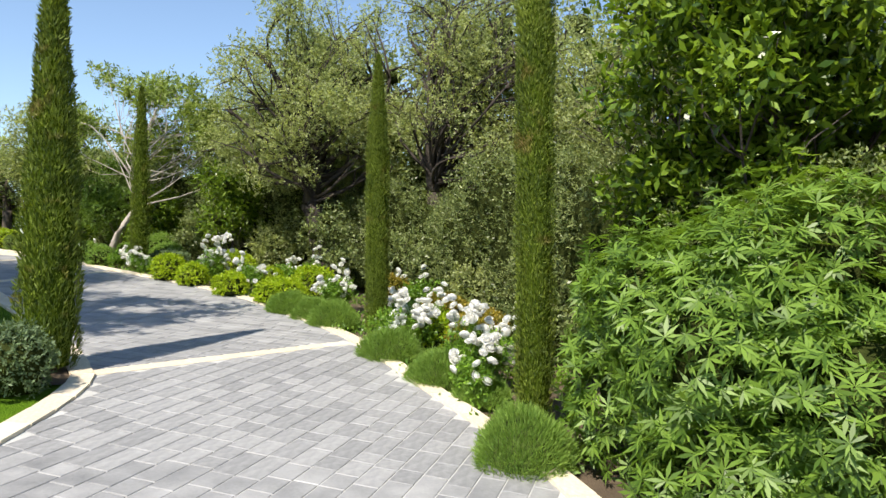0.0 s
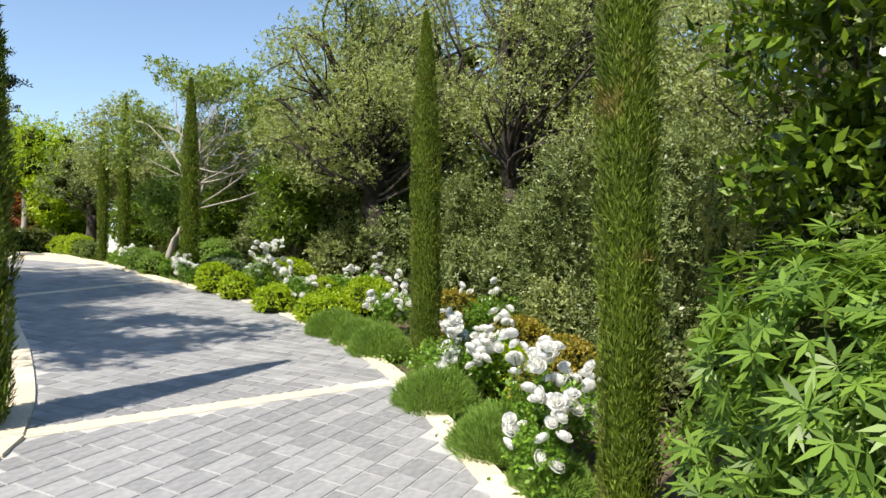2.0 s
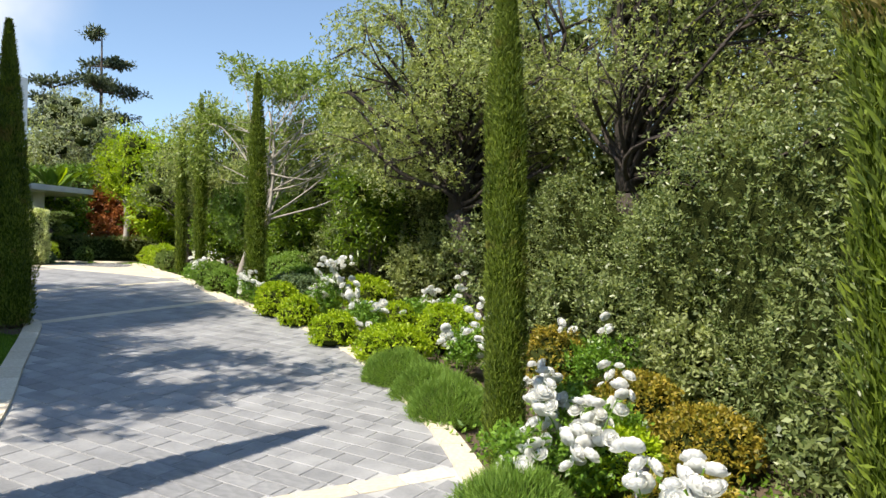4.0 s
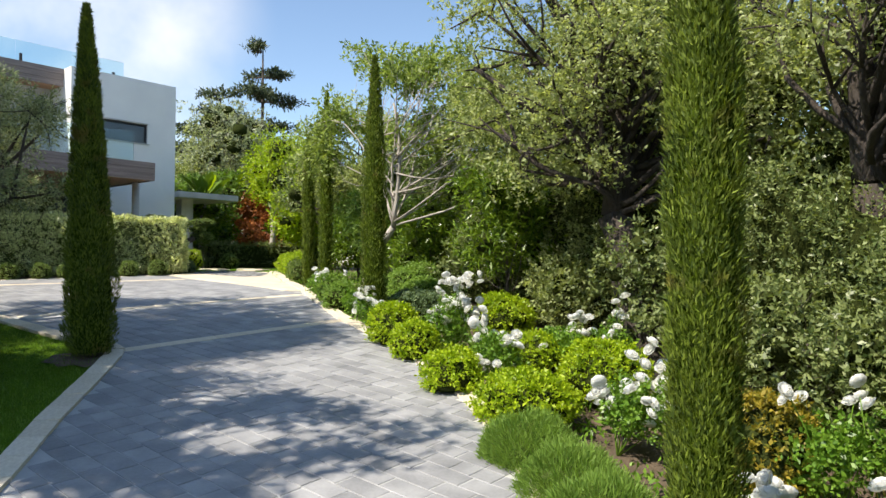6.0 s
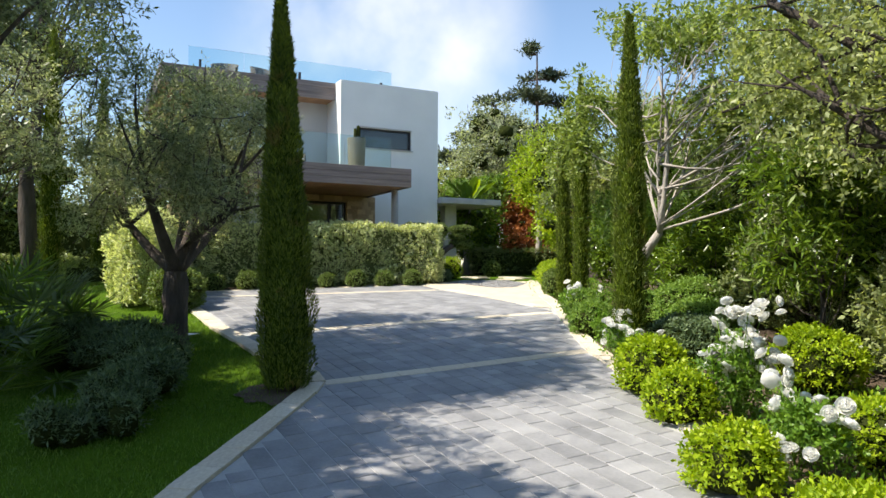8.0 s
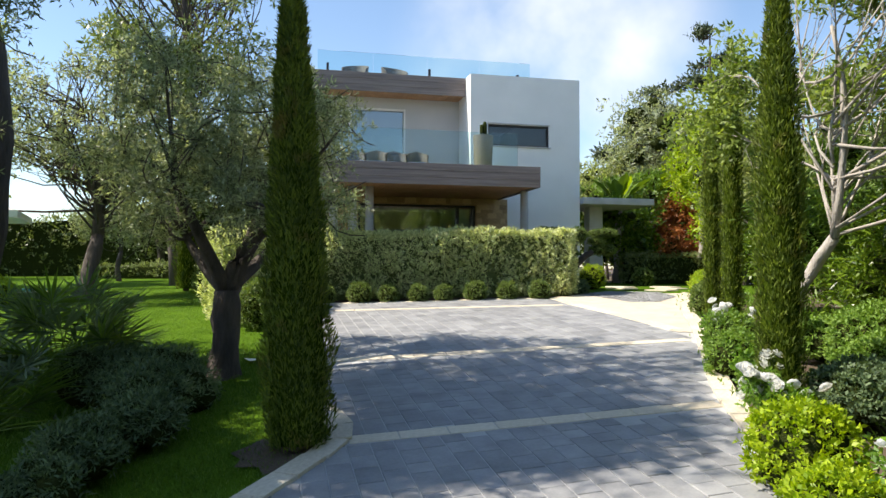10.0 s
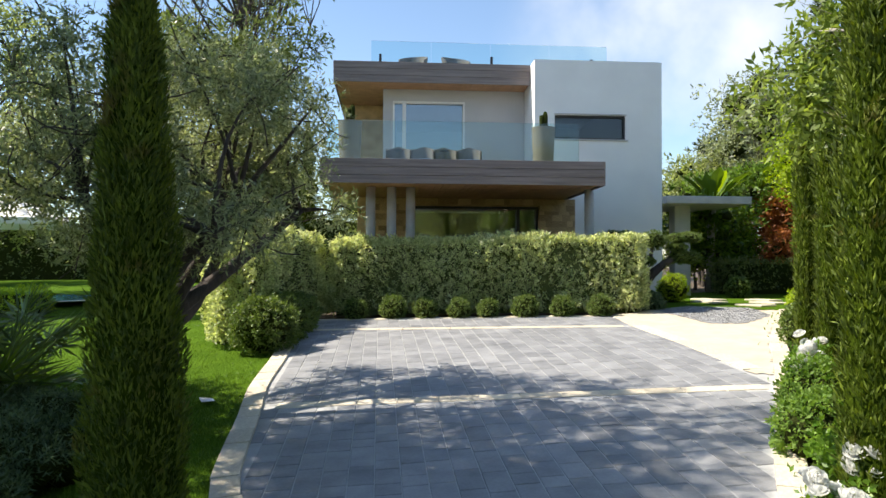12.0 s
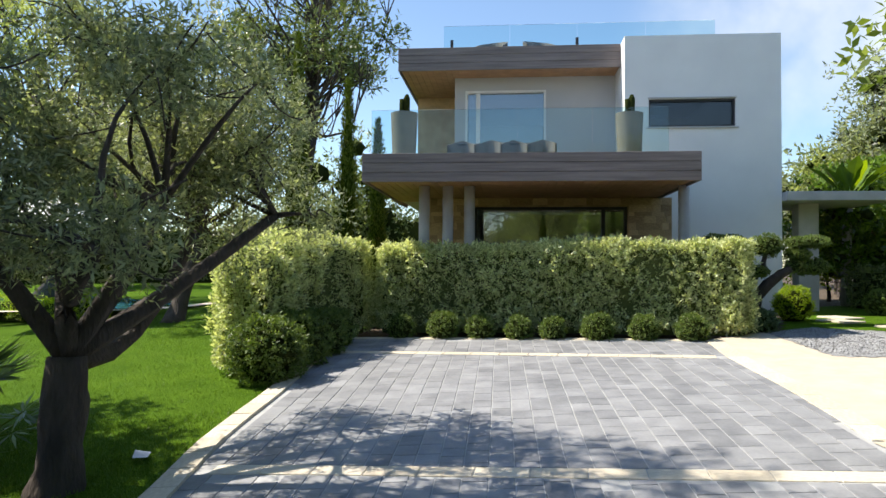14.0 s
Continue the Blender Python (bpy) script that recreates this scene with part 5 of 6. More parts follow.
big_tree("broad dark unseen evergreen tree added to shade the planted bed", -14.6, 2.6, (0, 0, 5.2), (0, 0.3, 7.6), (2.6, 2.6, 1.5), 40, 0.9, 24000, 0.2, M_HEDGE, r0=0.24, ratio=0.5)
big_tree("tall umbrella pine shading the lawn and drive", -11.7, 9.3, (0, 0, 6.0), (0, 0, 8.0), (2.5, 2.3, 1.1), 30, 0.7, 15000, 0.18, M_HEDGE, M_BARK, 0.2, name="umbrella_pine", ratio=0.25)
big_tree("old leaning olive with a broad dark crown beyond the lawn", -22.5, 10.3, (-0.9, 0.3, 1.7), (-0.3, 0, 4.3), (3.0, 3.0, 2.3), 50, 0.7, 24000, 0.13, M_OLIVE, M_BARK, 0.2, name="umbrella_pine", ratio=0.3, twigs=7)
big_tree("tall pine with a bare trunk beyond the lawn", -28.0, 13.0, (0.2, 0, 5), (0, 0, 9), (3.8, 3.8, 4.4), 60, 0.8, 21000, 0.2, M_HEDGE, M_BARK, 0.24, name="umbrella_pine", ratio=0.3, twigs=6)
big_tree("tall pine with twisting limbs beyond the lawn", -30.5, 4.0, (0.2, 0, 4), (0, 0, 7.5), (4.4, 4.4, 4.2), 60, 0.8, 21000, 0.2, M_OAK, M_BARK, 0.26, name="umbrella_pine", ratio=0.3, twigs=8)
big_tree("dark broad tree behind the lawn", -40, 2, (0, 0, 2), (0, 0, 4.2), (4, 4, 3.0), 26, 1.4, 14000, 0.2, M_OAK, core=True)
big_tree("dark broad tree behind the pool", -43, 13, (0, 0, 2), (0, 0, 4.4), (4, 4, 3.0), 26, 1.4, 14000, 0.2, M_HEDGE, core=True)
big_tree("dark broad tree at the lawn's far corner", -40, 21, (0, 0, 2), (0, 0, 4.2), (3.5, 3.5, 3.0), 26, 1.3, 12000, 0.2, M_OAK, core=True)
big_tree("small olive-green tree at the far edge of the lawn", -33.0, 11.2, (0, 0, 1.2), (0, 0, 2.4), (1.6, 1.6, 1.0), 14, 0.7, 7000, 0.11, M_OLIVE, M_BARK, 0.1, name="olive_tree")


def fan_palm(x, y, n, reach, label):
    """Low clump of stiff fan leaves on thin stalks."""
    t = thing("fan_palm", label, "palm", Matrix.Translation((x, y, gz(x, y) - 0.04)))
    for k in range(n):
        w, el = rng.uniform(0, 6.28), rng.uniform(0.15, 1.25)
        d = np.array([math.cos(w) * math.cos(el), math.sin(w) * math.cos(el), math.sin(el)])
        e = d * reach * rng.uniform(0.6, 1.0)
        m = 16
        s = unit(np.cross(d, np.array([0, 0, 1.0]))[None])[0]
        nn = np.cross(s, d)
        an = np.linspace(-1.9, 1.9, m)
        dr = np.cos(an)[:, None] * d + np.sin(an)[:, None] * s + 0.12 * rng.normal(size=(m, 3)) - 0.1 * nn
        q = leaf_quads(np.tile(e, (m, 1)), dr, 0.5 * rng.uniform(0.85, 1.1, m), 0.034, 0.3, np.tile(nn, (m, 1)))
        fr = part("frond", quads_mesh("fan_frond", q, M_GREYLEAF if k % 3 else M_CHASTE), t)
        part("stalk", tubes_mesh("fan_stalk", [limb((0, 0, 0.02), e, 0.012, 0.008, 0.05, 4)], M_GLOSSY, 5), fr)
    return t


# Olive and evergreen out of view, added only to shade the palms.
olive(-11.6, 6.6, (0, 0, 1.8), [((-0.9, 0.6, 2.8), 1.1), ((0.9, 0.3, 3.0), 1.1), ((0.1, 1.0, 3.2), 1.1), ((0.3, -0.9, 3.1), 1.1)], 20000, 0.17, "unseen olive tree added to shade the fan palms")
big_tree("broad unseen evergreen tree added to shade the fan palms", -13.4, 5.2, (0, 0, 4.8), (-0.6, 0.6, 6.9), (2.6, 2.4, 1.0), 36, 0.75, 26000, 0.17, r0=0.2, ratio=0.5)
fan_palm(-12.5, 10.4, 34, 1.25, "large fan palm with stiff grey-green leaves in shade")
fan_palm(-11.5, 10.6, 26, 1.0, "low fan palm with dark stiff leaves on the lawn")
fan_palm(-10.4, 9.9, 22, 0.85, "low fan palm with stiff leaves at the bed's edge")
for x, y, r, h, n in ((-8.6, 10.95, 0.45, 0.42, 5500), (-9.3, 11.3, 0.5, 0.5, 6500), (-9.95, 11.4, 0.55, 0.55, 7000), (-10.55, 11.45, 0.55, 0.6, 7000), (-11.1, 11.2, 0.55, 0.6, 7000), (-8.15, 10.5, 0.35, 0.35, 3500)):
    shrub("rosemary", "low grey-green rosemary mound in the shaded bed", "shrub", x, y, [((rng.normal() * r * 0.45, rng.normal() * r * 0.4, h * rng.uniform(0.3, 0.6)), (r * rng.uniform(0.4, 0.7), r * rng.uniform(0.4, 0.6), h * rng.uniform(0.35, 0.6))) for _ in range(6)], n, 0.06, M_GREYLEAF, 0.25, "low mounds in the shaded bed", core_size=0.85)

# ---- pool, umbrella and small garden things ----
def flat_poly(name, pts, material, lift, thick=0.0):
    V = [(x, y, gz(x, y) + lift) for x, y in pts]
    return from_arrays(name, V, [tuple(range(len(pts)))], material)


pool_z = 2.36
pool = thing("swimming_pool", "blue-green swimming pool with a pale stone rim", "pool", kind="structure")
part("water", from_arrays("pool_water", [(-36, 1, pool_z), (-23.6, 4.5, pool_z), (-24.6, 9.0, pool_z), (-31.0, 10.2, pool_z), (-37, 7, pool_z)], [(0, 1, 2, 3, 4)], M_WATER), pool)
rim = spline([(-23.3, 4.3), (-24.3, 9.2), (-31.0, 10.55), (-37.3, 7.2)])
V = []
for a, b in zip(rim, offset(rim, -0.45)):
    V += [(a[0], a[1], pool_z + 0.02), (b[0], b[1], pool_z + 0.02)]
part("rim", from_arrays("pool_rim", V, [(2 * i, 2 * i + 2, 2 * i + 3, 2 * i + 1) for i in range(len(rim) - 1)], M_LIME), pool)


def parasol(x, y, z0, h, r):
    t = thing("parasol", "large white square garden parasol beside the pool", "parasol", Matrix.Translation((x, y, z0)))
    part("pole", tubes_mesh("parasol_pole", [([(0, 0, 0), (0, 0, h + 0.5)], [0.035, 0.03])], M_CANVAS, 10), t)
    c = [(r, r), (-r, r), (-r, -r), (r, -r)]
    V = [(a, b, h) for a, b in c] + [(0, 0, h + 0.75)] + [(a, b, h - 0.16) for a, b in c]
    part("canopy", from_arrays("parasol_canopy", V, [(0, 1, 4), (1, 2, 4), (2, 3, 4), (3, 0, 4), (0, 5, 6, 1), (1, 6, 7, 2), (2, 7, 8, 3), (3, 8, 5, 0)], M_CANVAS), t)
    return t


parasol(-23.7, 7.3, 2.1, 2.3, 1.6)
paper = tagged(new("paper_sheet", from_arrays("paper_sheet", [(-12.2, 12.62, gz(-12.1, 12.7) + 0.03), (-11.98, 12.66, gz(-12.1, 12.7) + 0.015), (-11.93, 12.8, gz(-12.1, 12.7) + 0.03), (-12.15, 12.77, gz(-12.1, 12.7) + 0.02)], [(0, 1, 2, 3)], M_PAPER)), "small white sheet lying on the lawn", "paper")

# cloud-pruned topiary beside the hedge's end; x runs along the villa's front
topi = thing("cloud_topiary", "cloud-pruned pine with flat green pads on twisted limbs", "topiary", HOUSE_M @ Matrix.Translation((-1.6, 2.9, gz(-18.13, 21.81) - 0.05)))
part("trunk", tubes_mesh("topiary_trunk", [([(0.02, 0, -0.05), (0.0, 0.02, 0.25), (0.04, 0, 0.55)], [0.15, 0.12, 0.11])], M_BARK, 10), topi)
for path, radii in (([(0.02, 0, 0.45), (-0.2, 0.03, 0.72), (-0.32, 0, 0.98), (-0.3, -0.02, 1.2), (-0.45, 0, 1.45)], [0.1, 0.085, 0.07, 0.055, 0.04]),
                    ([(0.04, 0, 0.5), (0.25, 0.02, 0.78), (0.5, 0, 0.98), (0.75, 0.04, 1.1), (1.05, 0, 1.2)], [0.11, 0.1, 0.08, 0.06, 0.04]),
                    ([(-0.1, 0, 0.65), (0.05, -0.04, 0.9), (0.2, 0, 1.0), (0.18, 0.03, 1.2), (0.25, 0, 1.42)], [0.06, 0.055, 0.05, 0.045, 0.04]),
                    ([(-0.3, 0, 1.0), (-0.12, 0.05, 1.05), (0.02, 0, 0.98)], [0.04, 0.04, 0.03]),
                    ([(0.6, 0, 1.03), (0.72, -0.05, 1.25), (0.95, 0, 1.45)], [0.05, 0.04, 0.03])):
    part("branch", tubes_mesh("topiary_branch", [(path, radii)], M_BARK, 9), topi)
for x, z, w, h in ((-0.53, 1.55, 0.43, 0.14), (0.25, 1.5, 0.22, 0.2), (0.79, 1.55, 0.14, 0.1), (1.09, 1.57, 0.2, 0.1), (0.97, 1.12, 0.35, 0.14), (0.8, 1.34, 0.17, 0.09), (0.02, 1.02, 0.2, 0.1)):
    k = max(1, round(w / 0.2))
    b = [((x + (i - (k - 1) / 2) * 1.5 * w / max(k, 1.5), 0, z), (w / k * 1.25, 0.26, h)) for i in range(k)]
    pad = part("pad", quads_mesh("topiary_pad", foliage(b, int(4200 * w / 0.35), 0.035, 0.5, 0.8, 0.7, 0, 0.06), M_BOX), topi)
    for one in b:
        part("shade_core", core_mesh("topiary_core", [one], M_SHADE_CACTUS, 0.9), pad)
ball(-18.6, 22.9, 0.36, "yellow-green clipped ball beside the porch", M_LIMELEAF, "balls before the porch")
ball(-19.6, 25.5, 0.3, "dark green clipped ball before the low hedge", M_BOX, "balls before the porch")
lime_mound(-17.0, 21.2, 0.35, 0.4, "pale green low mound at the hedge's end", M_GREYLEAF, "low_mound")


# ---- terrace things ----
def planter(x, y, z, label):
    t = thing("planter", label, "planter", HOUSE_M @ Matrix.Translation((x, y, z)), "terrace planters")
    bm = bmesh.new()
    bmesh.ops.create_cone(bm, cap_ends=True, segments=28, radius1=0.22, radius2=0.27, depth=1.2)
    bmesh.ops.translate(bm, verts=bm.verts, vec=(0, 0, 0.6))
    top = [f for f in bm.faces if f.calc_center_median().z > 1.19]
    r = bmesh.ops.inset_region(bm, faces=top, thickness=0.04)
    bmesh.ops.translate(bm, verts=list({v for f in top for v in f.verts}), vec=(0, 0, -0.1))
    part("pot", bm_mesh("planter_pot", bm, M_POT), t)
    part("plant", tubes_mesh("cactus", [([(0.05, 0, 1.0), (0.05, 0, 1.5), (0.05, 0, 1.58)], [0.06, 0.065, 0.03]), ([(-0.05, 0.03, 1.0), (-0.05, 0.03, 1.48)], [0.05, 0.045])], M_SHADE_CACTUS, 9), t, "dark upright cactus stems")
    return t


planter(-3.75, 2.3, 5.34, "tall round grey-beige planter with dark cactus on the terrace")
planter(-8.2, 2.6, 5.34, "tall round grey planter on the terrace")


def chair(x, y, z, turn, m=None):
    t = thing("terrace_chair", "woven terrace armchair at the dining table", "chair", HOUSE_M @ Matrix.Translation((x, y, z)) @ Matrix.Rotation(turn, 4, "Z"), "chairs on the terrace")
    part("seat", box("chair_seat", -0.24, 0.24, -0.24, 0.24, 0.4, 0.46, M_BLUE, 0.01), t)
    V, Fc = [], []
    for i in range(13):
        w = math.pi * (i / 12) + math.pi
        hh = 0.82 - 0.14 * abs(i - 6) / 6
        for rr in (0.27, 0.3):
            V += [(math.cos(w) * rr, math.sin(w) * rr, 0.44), (math.cos(w) * rr, math.sin(w) * rr, hh)]
    for i in range(12):
        a, b = 4 * i, 4 * i + 4
        Fc += [(a, a + 1, b + 1, b), (a + 2, b + 2, b + 3, a + 3), (a + 1, a + 3, b + 3, b + 1)]
    part("backrest", from_arrays("chair_back", V, Fc, m or M_WICKER), t)
    for px, py in ((-0.2, -0.2), (0.2, -0.2), (-0.2, 0.2), (0.2, 0.2)):
        part("leg", tubes_mesh("chair_leg", [([(px, py, 0), (px * 0.9, py * 0.9, 0.42)], [0.015, 0.018])], M_DARK, 6), t)
    return t


for x, y, w in ((-7.1, 1.9, 0), (-6.55, 1.95, 0.2), (-6.0, 1.9, -0.1), (-5.45, 1.95, 0.1), (-7.0, 0.5, 3.1), (-6.1, 0.5, 3.2)):
    chair(x, y, 5.34, w)
tab = thing("terrace_table", "long dark dining table on the terrace", "table", HOUSE_M @ Matrix.Translation((-6.3, 1.2, 5.34)))
part("tabletop", box("tabletop", -1.1, 1.1, -0.45, 0.45, 0.71, 0.75, M_DARK, 0.005), tab)
for px, py in ((-1, -0.38), (1, -0.38), (-1, 0.38), (1, 0.38)):
    part("leg", box("table_leg", px - 0.03, px + 0.03, py - 0.03, py + 0.03, 0, 0.709, M_DARK), tab)


def roof_chair(x, y, turn):
    t = thing("lounge_chair", "grey woven barrel lounge chair on the roof terrace", "chair", HOUSE_M @ Matrix.Translation((x, y, 8.76)) @ Matrix.Rotation(turn, 4, "Z"), "lounge chairs on the roof")
    V, Fc = [], []
    for i in range(17):
        w = math.pi * 1.25 * (i / 16) + math.pi * 0.87
        hh = 1.02 - 0.26 * (abs(i - 8) / 8) ** 2
        for rr, z in ((0.36, 0.05), (0.45, hh), (0.41, hh), (0.32, 0.3)):
            V.append((math.cos(w) * rr, math.sin(w) * rr, z))
    for i in range(16):
        for k in range(3):
            Fc.append((4 * i + k, 4 * i + k + 1, 4 * i + 5 + k, 4 * i + 4 + k))
    part("shell", from_arrays("lounge_shell", V, Fc, M_WICKER), t)
    part("cushion", box("lounge_cushion", -0.3, 0.3, -0.3, 0.28, 0.18, 0.34, M_CANVAS, 0.03), t)
    return t


roof_chair(-6.6, -2.9, 0.3)
roof_chair(-5.3, -2.9, -0.3)
roof_chair(-5.9, -4.6, 0.0)
for x in (-2.75, -2.3):
    bm = bmesh.new()
    bmesh.ops.create_icosphere(bm, subdivisions=3, radius=1)
    for v in bm.verts:
        v.co.z = v.co.z * (0.75 if v.co.z > 0 else 0.4)
    bmesh.ops.scale(bm, verts=bm.verts, vec=(0.24, 0.24, 0.2))
    tagged(new("pouf", bm_mesh("pouf", bm, M_YELLOW, True)), "round yellow outdoor pouf on the roof edge", "pouf", "roof poufs").matrix_basis = HOUSE_M @ Matrix.Translation((x, -0.6, 8.8))

# ---- gravel and pale paving by the porch ----
apron = tagged(new("pavement_by_porch", quads_mesh("pale_paving", np.array([[(x, y, gz(x, y) + 0.006), (x + 0.1, y, gz(x + 0.1, y) + 0.006), (x + 0.1, y + 0.1, gz(x + 0.1, y + 0.1) + 0.006), (x, y + 0.1, gz(x, y + 0.1) + 0.006)]
    for x in np.arange(-17, -10, 0.1) for y in np.arange(18, 24, 0.1)
    if inside([tuple(p) for p in EDGE_PAVE] + [(-10.4, 18.75)] + [tuple(p) for p in KERB_R if p[0] < -10.4] + [(-16.9, 21.4)], x + 0.05, y + 0.05)]), M_CREAM)), "pale cream paving between drive and porch", "paving", kind="structure")
GR = [(-16.75, 21.25), (-14.25, 20.68), (-13.95, 21.15), (-14.9, 22.5), (-16.3, 23.2), (-17.2, 22.4)]
gxs, gys = np.arange(-17.3, -13.8, 0.1), np.arange(20.5, 23.4, 0.1)
gr = thing("gravel_patch", "patch of loose grey gravel beside pale paving", "gravel", kind="stuff")
part("gravel_bed", sheet("gravel_bed", gxs, gys, M_GRAVEL, 0.012, GR), gr)
k = 12000
px, py = rng.uniform(-17.2, -13.9, k), rng.uniform(20.6, 23.3, k)
ok = inside(GR, px, py)
px, py = px[ok], py[ok]
c = np.stack([px, py, gza(px, py) + 0.022], 1)
part("gravel_layer", quads_mesh("pebbles", leaf_quads(c - 0.015, rng.normal(size=(len(c), 3)) * [1, 1, 0.3], 0.024, 0.024, 0.45, np.tile([0, 0, 1.0], (len(c), 1))), M_GRAVEL), gr)
for x, y in ((-18.2, 23.6), (-18.9, 24.1), (-17.4, 24.6), (-18.3, 25.2), (-17.0, 23.9)):
    bm = bmesh.new()
    box_bm(bm, -0.35, 0.35, -0.25, 0.25, -0.03, 0.012, 0.01)
    tagged(new("stepping_stone", bm_mesh("stepping_stone", bm, M_LIME)), "pale square stepping stone set in the lawn", "stepping stone", "stepping stones").matrix_basis = Matrix.Translation((x, y, gz(x, y))) @ Matrix.Rotation(0.2, 4, "Z")

# ---- bare earth round the stems on the lawn ----
for x, y, r in ((-8.3, 12.4, 0.45), (-4.05, 7.2, 0.5)):
    rim = [(x + math.cos(w) * r * q, y + math.sin(w) * r * q) for w, q in ((2 * math.pi * i / 18, 1 + 0.16 * math.sin(3 * i + x) + 0.1 * math.sin(7 * i)) for i in range(18))]
    rim = [p for p in rim if inside(LAWN, [p[0]], [p[1]])[0]]
    tagged(new("soil_patch", flat_poly("soil_patch", rim, M_SOIL, 0.0)), "patch of bare brown earth round a stem in the lawn", "soil", kind="structure")

# ---- grass blades on the near lawn ----
k = 48000
px, py = rng.uniform(-13.5, -5.0, k), rng.uniform(8.0, 13.6, k)
ok = inside(LAWN, px + 0.0, py) & (px * -0.9 + py * 0.0 < 13)
px, py = px[ok], py[ok]
far_k = inside([tuple(p) for p in offset(KERB_L, -0.17)] + [(-19, 8), (-3.7, 5)], px, py)
px, py = px[far_k], py[far_k]
c = np.stack([px, py, gza(px, py) - 0.022], 1)
k = 16000
qx, qy = rng.uniform(-24, -13.0, k), rng.uniform(7.5, 14.0, k)
okq = inside([tuple(p) for p in offset(KERB_L, -0.17)] + [(-24, 14), (-24, 7.5), (-3.7, 5)], qx, qy) & ~inside([(-36, 1), (-23.2, 4), (-24.2, 9.3), (-31.0, 10.7)], qx, qy)
c2 = np.stack([qx[okq], qy[okq], gza(qx[okq], qy[okq]) - 0.022], 1)
c = np.concatenate([c, c2])
blades = tagged(new("grass_blades", quads_mesh("grass_blades", leaf_quads(c, rng.normal(size=(len(c), 3)) * 0.4 + [0, 0, 1.0], rng.uniform(0.025, 0.055, len(c)), 0.008, 0.3), M_GRASS)), "short mown grass blades on the lawn", "grass", kind="stuff")

# ---- paving stones ----
def stone_mesh(name, material, ch=0.02):
    """Unit stone, 1 x 1 with a chamfered top at z 0 and sides down to z -1."""
    a, b = 0.5, 0.5 - ch
    V = [(-a, -a, -1), (a, -a, -1), (a, a, -1), (-a, a, -1), (-a, -a, -0.2), (a, -a, -0.2), (a, a, -0.2), (-a, a, -0.2), (-b, -b, 0), (b, -b, 0), (b, b, 0), (-b, b, 0)]
    Fc = [(8, 9, 10, 11)]
    for o in (0, 4):
        for i in range(4):
            j = (i + 1) % 4
            Fc.append((o + i, o + j, o + 4 + j, o + 4 + i))
    return from_arrays(name, V, Fc, material)


UNIT = stone_mesh("paver_stone", M_PAVER)
UV = np.array([v.co[:] for v in UNIT.vertices])
UF = [tuple(p.vertices) for p in UNIT.polygons]


def stone_matrix(x, y, along, l, w, top, t=0.03):
    """Matrix of a stone lying on the slope."""
    e = 0.1
    n = Vector((-(gz(x + e, y) - gz(x - e, y)) / (2 * e), -(gz(x, y + e) - gz(x, y - e)) / (2 * e), 1)).normalized()
    a = Vector((along[0], along[1], 0))
    a = (a - n * a.dot(n)).normalized()
    b = n.cross(a)
    return Matrix(((a.x * l, b.x * w, n.x * t, x), (a.y * l, b.y * w, n.y * t, y), (a.z * l, b.z * w, n.z * t, gz(x, y) + top), (0, 0, 0, 1)))


BANDS = [((-3.7, 7.3), (-1.33, 10.0)), ((-8.36, 12.89), (-7.55, 16.25)), ((-11.55, 13.42), (-10.1, 18.3)), ((-16.75, 14.25), (-14.65, 19.3)), ((-18.2, 14.45), (-16.1, 19.75))]


def ahead(b, x, y):
    (x0, y0), (x1, y1) = b
    return (x1 - x0) * (y - y0) - (y1 - y0) * (x - x0)


def off_band(b, x, y):
    (x0, y0), (x1, y1) = b
    return abs(ahead(b, x, y)) / math.hypot(x1 - x0, y1 - y0)


def cuts(a, b, r):
    """Where a row of stones meets the bands: stretches of the row to leave free."""
    out = []
    for (x0, y0), (x1, y1) in BANDS:
        L = math.hypot(x1 - x0, y1 - y0)
        n = np.array([-(y1 - y0), x1 - x0]) / L
        k = float(n @ a)
        if abs(k) > 0.25:
            s = float(n @ (np.array([x0, y0]) - b * r)) / k
            out.append((s - 0.11 / abs(k), s + 0.11 / abs(k)))
    return out


FIELD = [tuple(p) for p in KERB_R if p[1] < 18.65] + [tuple(p) for p in EDGE_PAVE[::-1]] + [(-18.35, 14.35)] + [tuple(p) for p in KERB_L[::-1]]
pav_rng = random.Random(5)
slots = []
for sec, (al, us, vs) in enumerate((((0.28, 0.96), (-6, 14), (-6, 6)), ((0.982, -0.19), (-24, 4), (4, 25)))):
    a = np.array(al) / math.hypot(*al)
    b = np.array([-a[1], a[0]])
    for r in np.arange(vs[0], vs[1], 0.198):
        s = us[0] + pav_rng.uniform(0, 0.3)
        while s < us[1]:
            l = pav_rng.choice((0.2, 0.26, 0.3, 0.38, 0.46))
            s0, s1 = s, s + l
            s += l
            for q in cuts(a, b, r):
                if q[0] < s0 < q[1]:
                    s0 = q[1]
                if q[0] < s1 < q[1]:
                    s1 = q[0]
                if s0 < q[0] and s1 > q[1]:
                    s1 = q[0]
            if s1 - s0 < 0.05:
                continue
            p = a * (s0 + s1) / 2 + b * r
            slots.append((p[0], p[1], sec, s1 - s0))
S = np.array([(q[0], q[1]) for q in slots])
ok = inside(FIELD, S[:, 0], S[:, 1])
rest_v, rest_f, single = [], [], 0
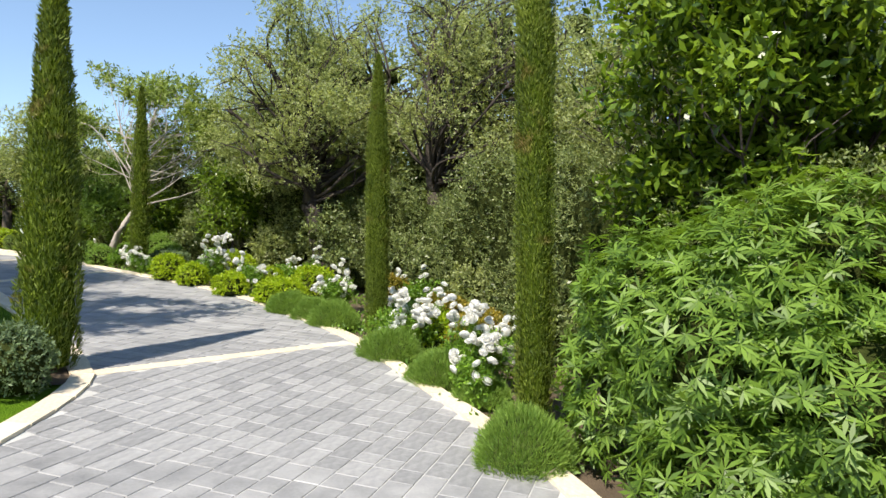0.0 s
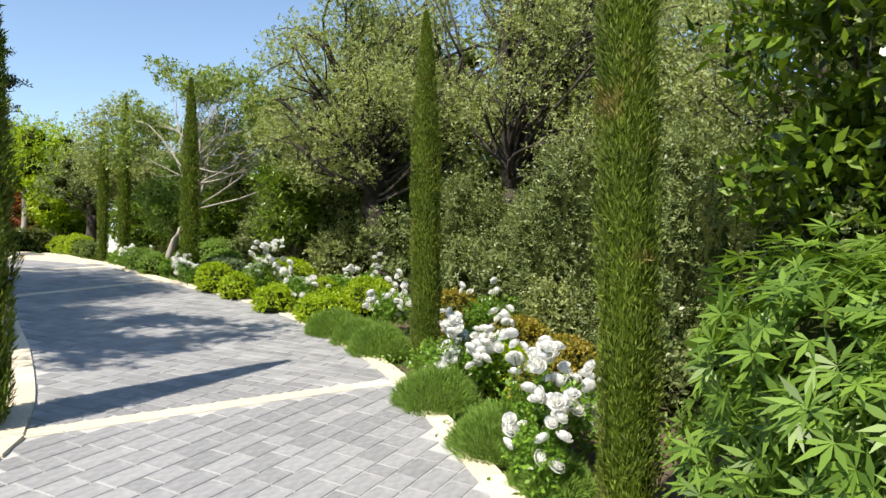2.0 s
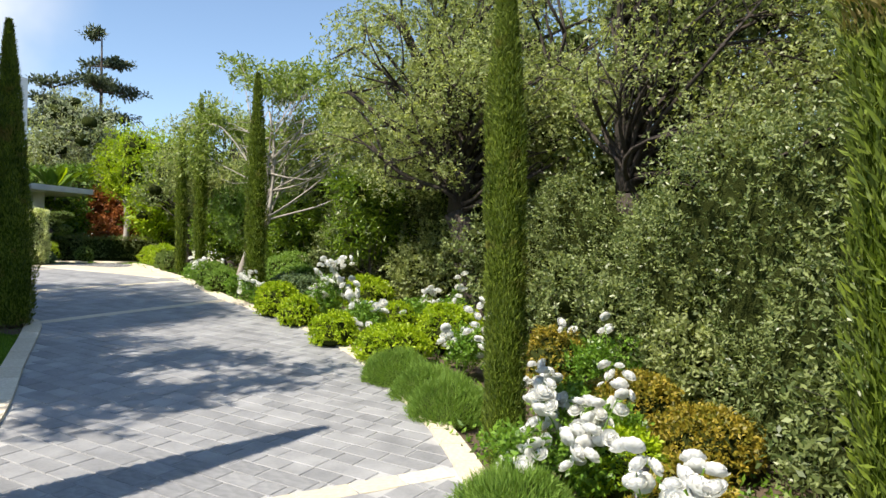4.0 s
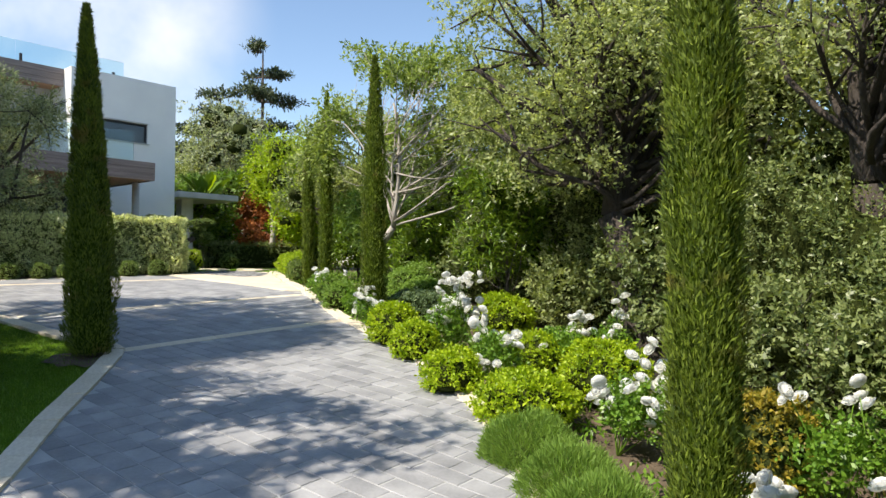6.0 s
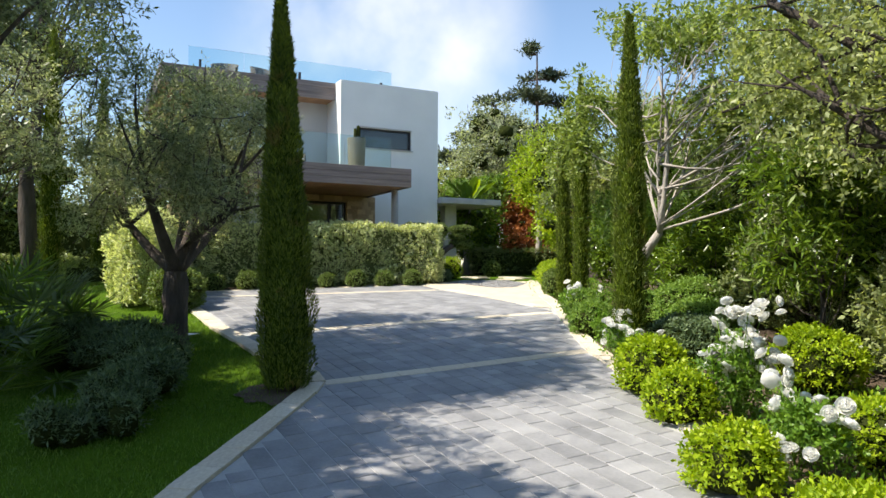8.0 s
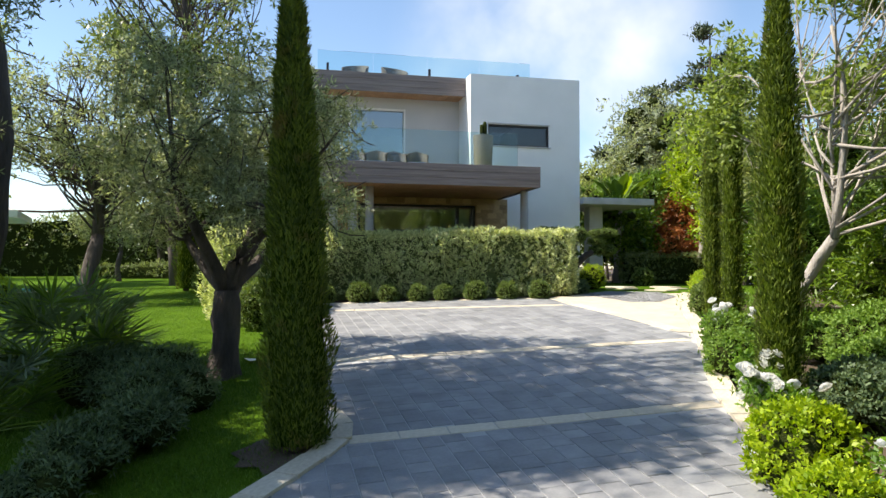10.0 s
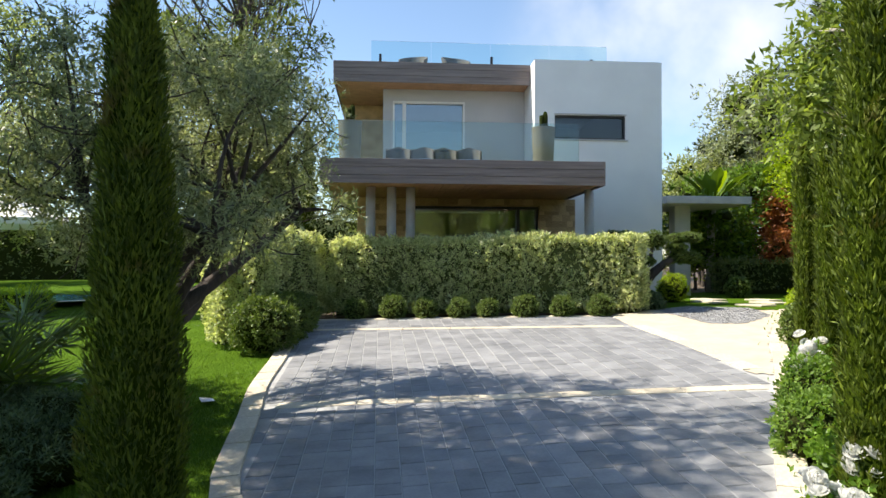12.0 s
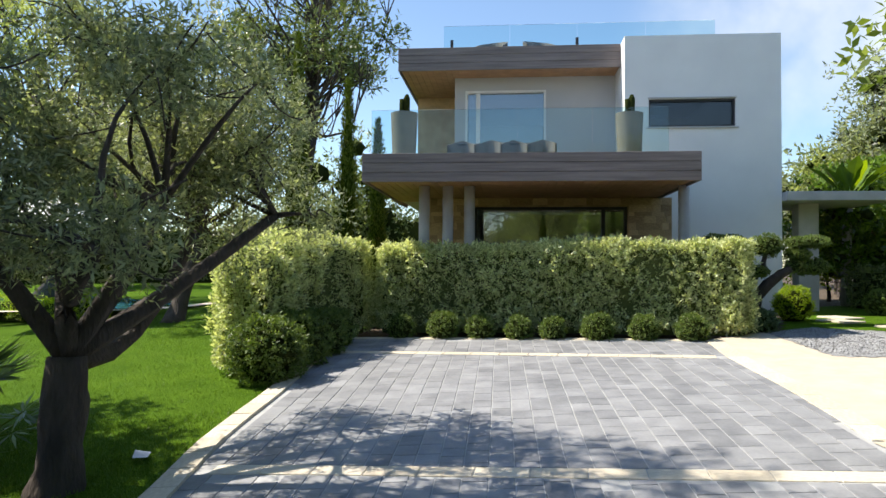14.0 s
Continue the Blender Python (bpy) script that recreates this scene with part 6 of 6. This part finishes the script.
for (x, y, sec, l), k in zip(slots, ok):
    if not k or (ahead(BANDS[0], x, y) < 0) != (sec == 0) or min(off_band(b, x, y) for b in BANDS) < 0.1:
        continue
    al = (0.28, 0.96) if sec == 0 else (0.982, -0.19)
    m = stone_matrix(x, y, al, l - 0.008, 0.19, 0.003 + pav_rng.uniform(-0.001, 0.001))
    if single < 300 and -3.6 < x < 1.2 and 5.2 < y < 9.5:
        single += 1
        ob = new("paver", UNIT)
        ob.parent = drive
        ob.matrix_basis = m
    else:
        M3 = np.array(m)
        o = len(rest_v) * 12
        rest_v.append(UV @ M3[:3, :3].T + M3[:3, 3])
        rest_f += [tuple(o + i for i in f) for f in UF]
part("paver_field", from_arrays("paver_field", np.concatenate(rest_v), rest_f, M_PAVER2), drive)["kind"] = "stuff"

# cream bands across the drive
LIME = stone_mesh("limestone_block", M_LIME, 0.012)
for (x0, y0), (x1, y1) in BANDS:
    L = math.hypot(x1 - x0, y1 - y0)
    n = round(L / 0.42)
    for i in range(n):
        u = (i + 0.5) / n
        ob = new("band_stone", LIME)
        ob.parent = drive
        ob.matrix_basis = stone_matrix(x0 + (x1 - x0) * u, y0 + (y1 - y0) * u, (x1 - x0, y1 - y0), L / n - 0.006, 0.2, 0.005)

# pale border where the pavers meet the cream paving
for i in range(0, len(EDGE_PAVE) - 2, 2):
    (x, y), (x2, y2) = EDGE_PAVE[i], EDGE_PAVE[i + 2]
    d = math.hypot(x2 - x, y2 - y)
    ob = new("border_stone", LIME)
    ob.parent = apron
    ob.matrix_basis = stone_matrix((x + x2) / 2 + 0.03, (y + y2) / 2 + 0.09, (x2 - x, y2 - y), d - 0.004, 0.24, 0.011)

# kerbs
for path, side, label in ((KERB_R, 1, "pale limestone kerb along the flower bed"), (KERB_L, -1, "pale limestone kerb along the lawn")):
    kerb = thing("kerb", label, "kerb", kind="structure")
    line = offset(path, side * 0.1)
    d = np.concatenate([[0], np.cumsum(np.linalg.norm(np.diff(line, axis=0), axis=1))])
    n = int(d[-1] / 0.4)
    for i in range(n):
        s = (i + 0.5) * d[-1] / n
        x, y = np.interp(s, d, line[:, 0]), np.interp(s, d, line[:, 1])
        if y < 0:
            continue
        x2, y2 = np.interp(s + 0.1, d, line[:, 0]), np.interp(s + 0.1, d, line[:, 1])
        ob = new("kerb_stone", LIME)
        ob.parent = kerb
        ob.matrix_basis = stone_matrix(x, y, (x2 - x, y2 - y), d[-1] / n - 0.004, 0.22, 0.028 + pav_rng.uniform(-0.003, 0.003), 0.08)
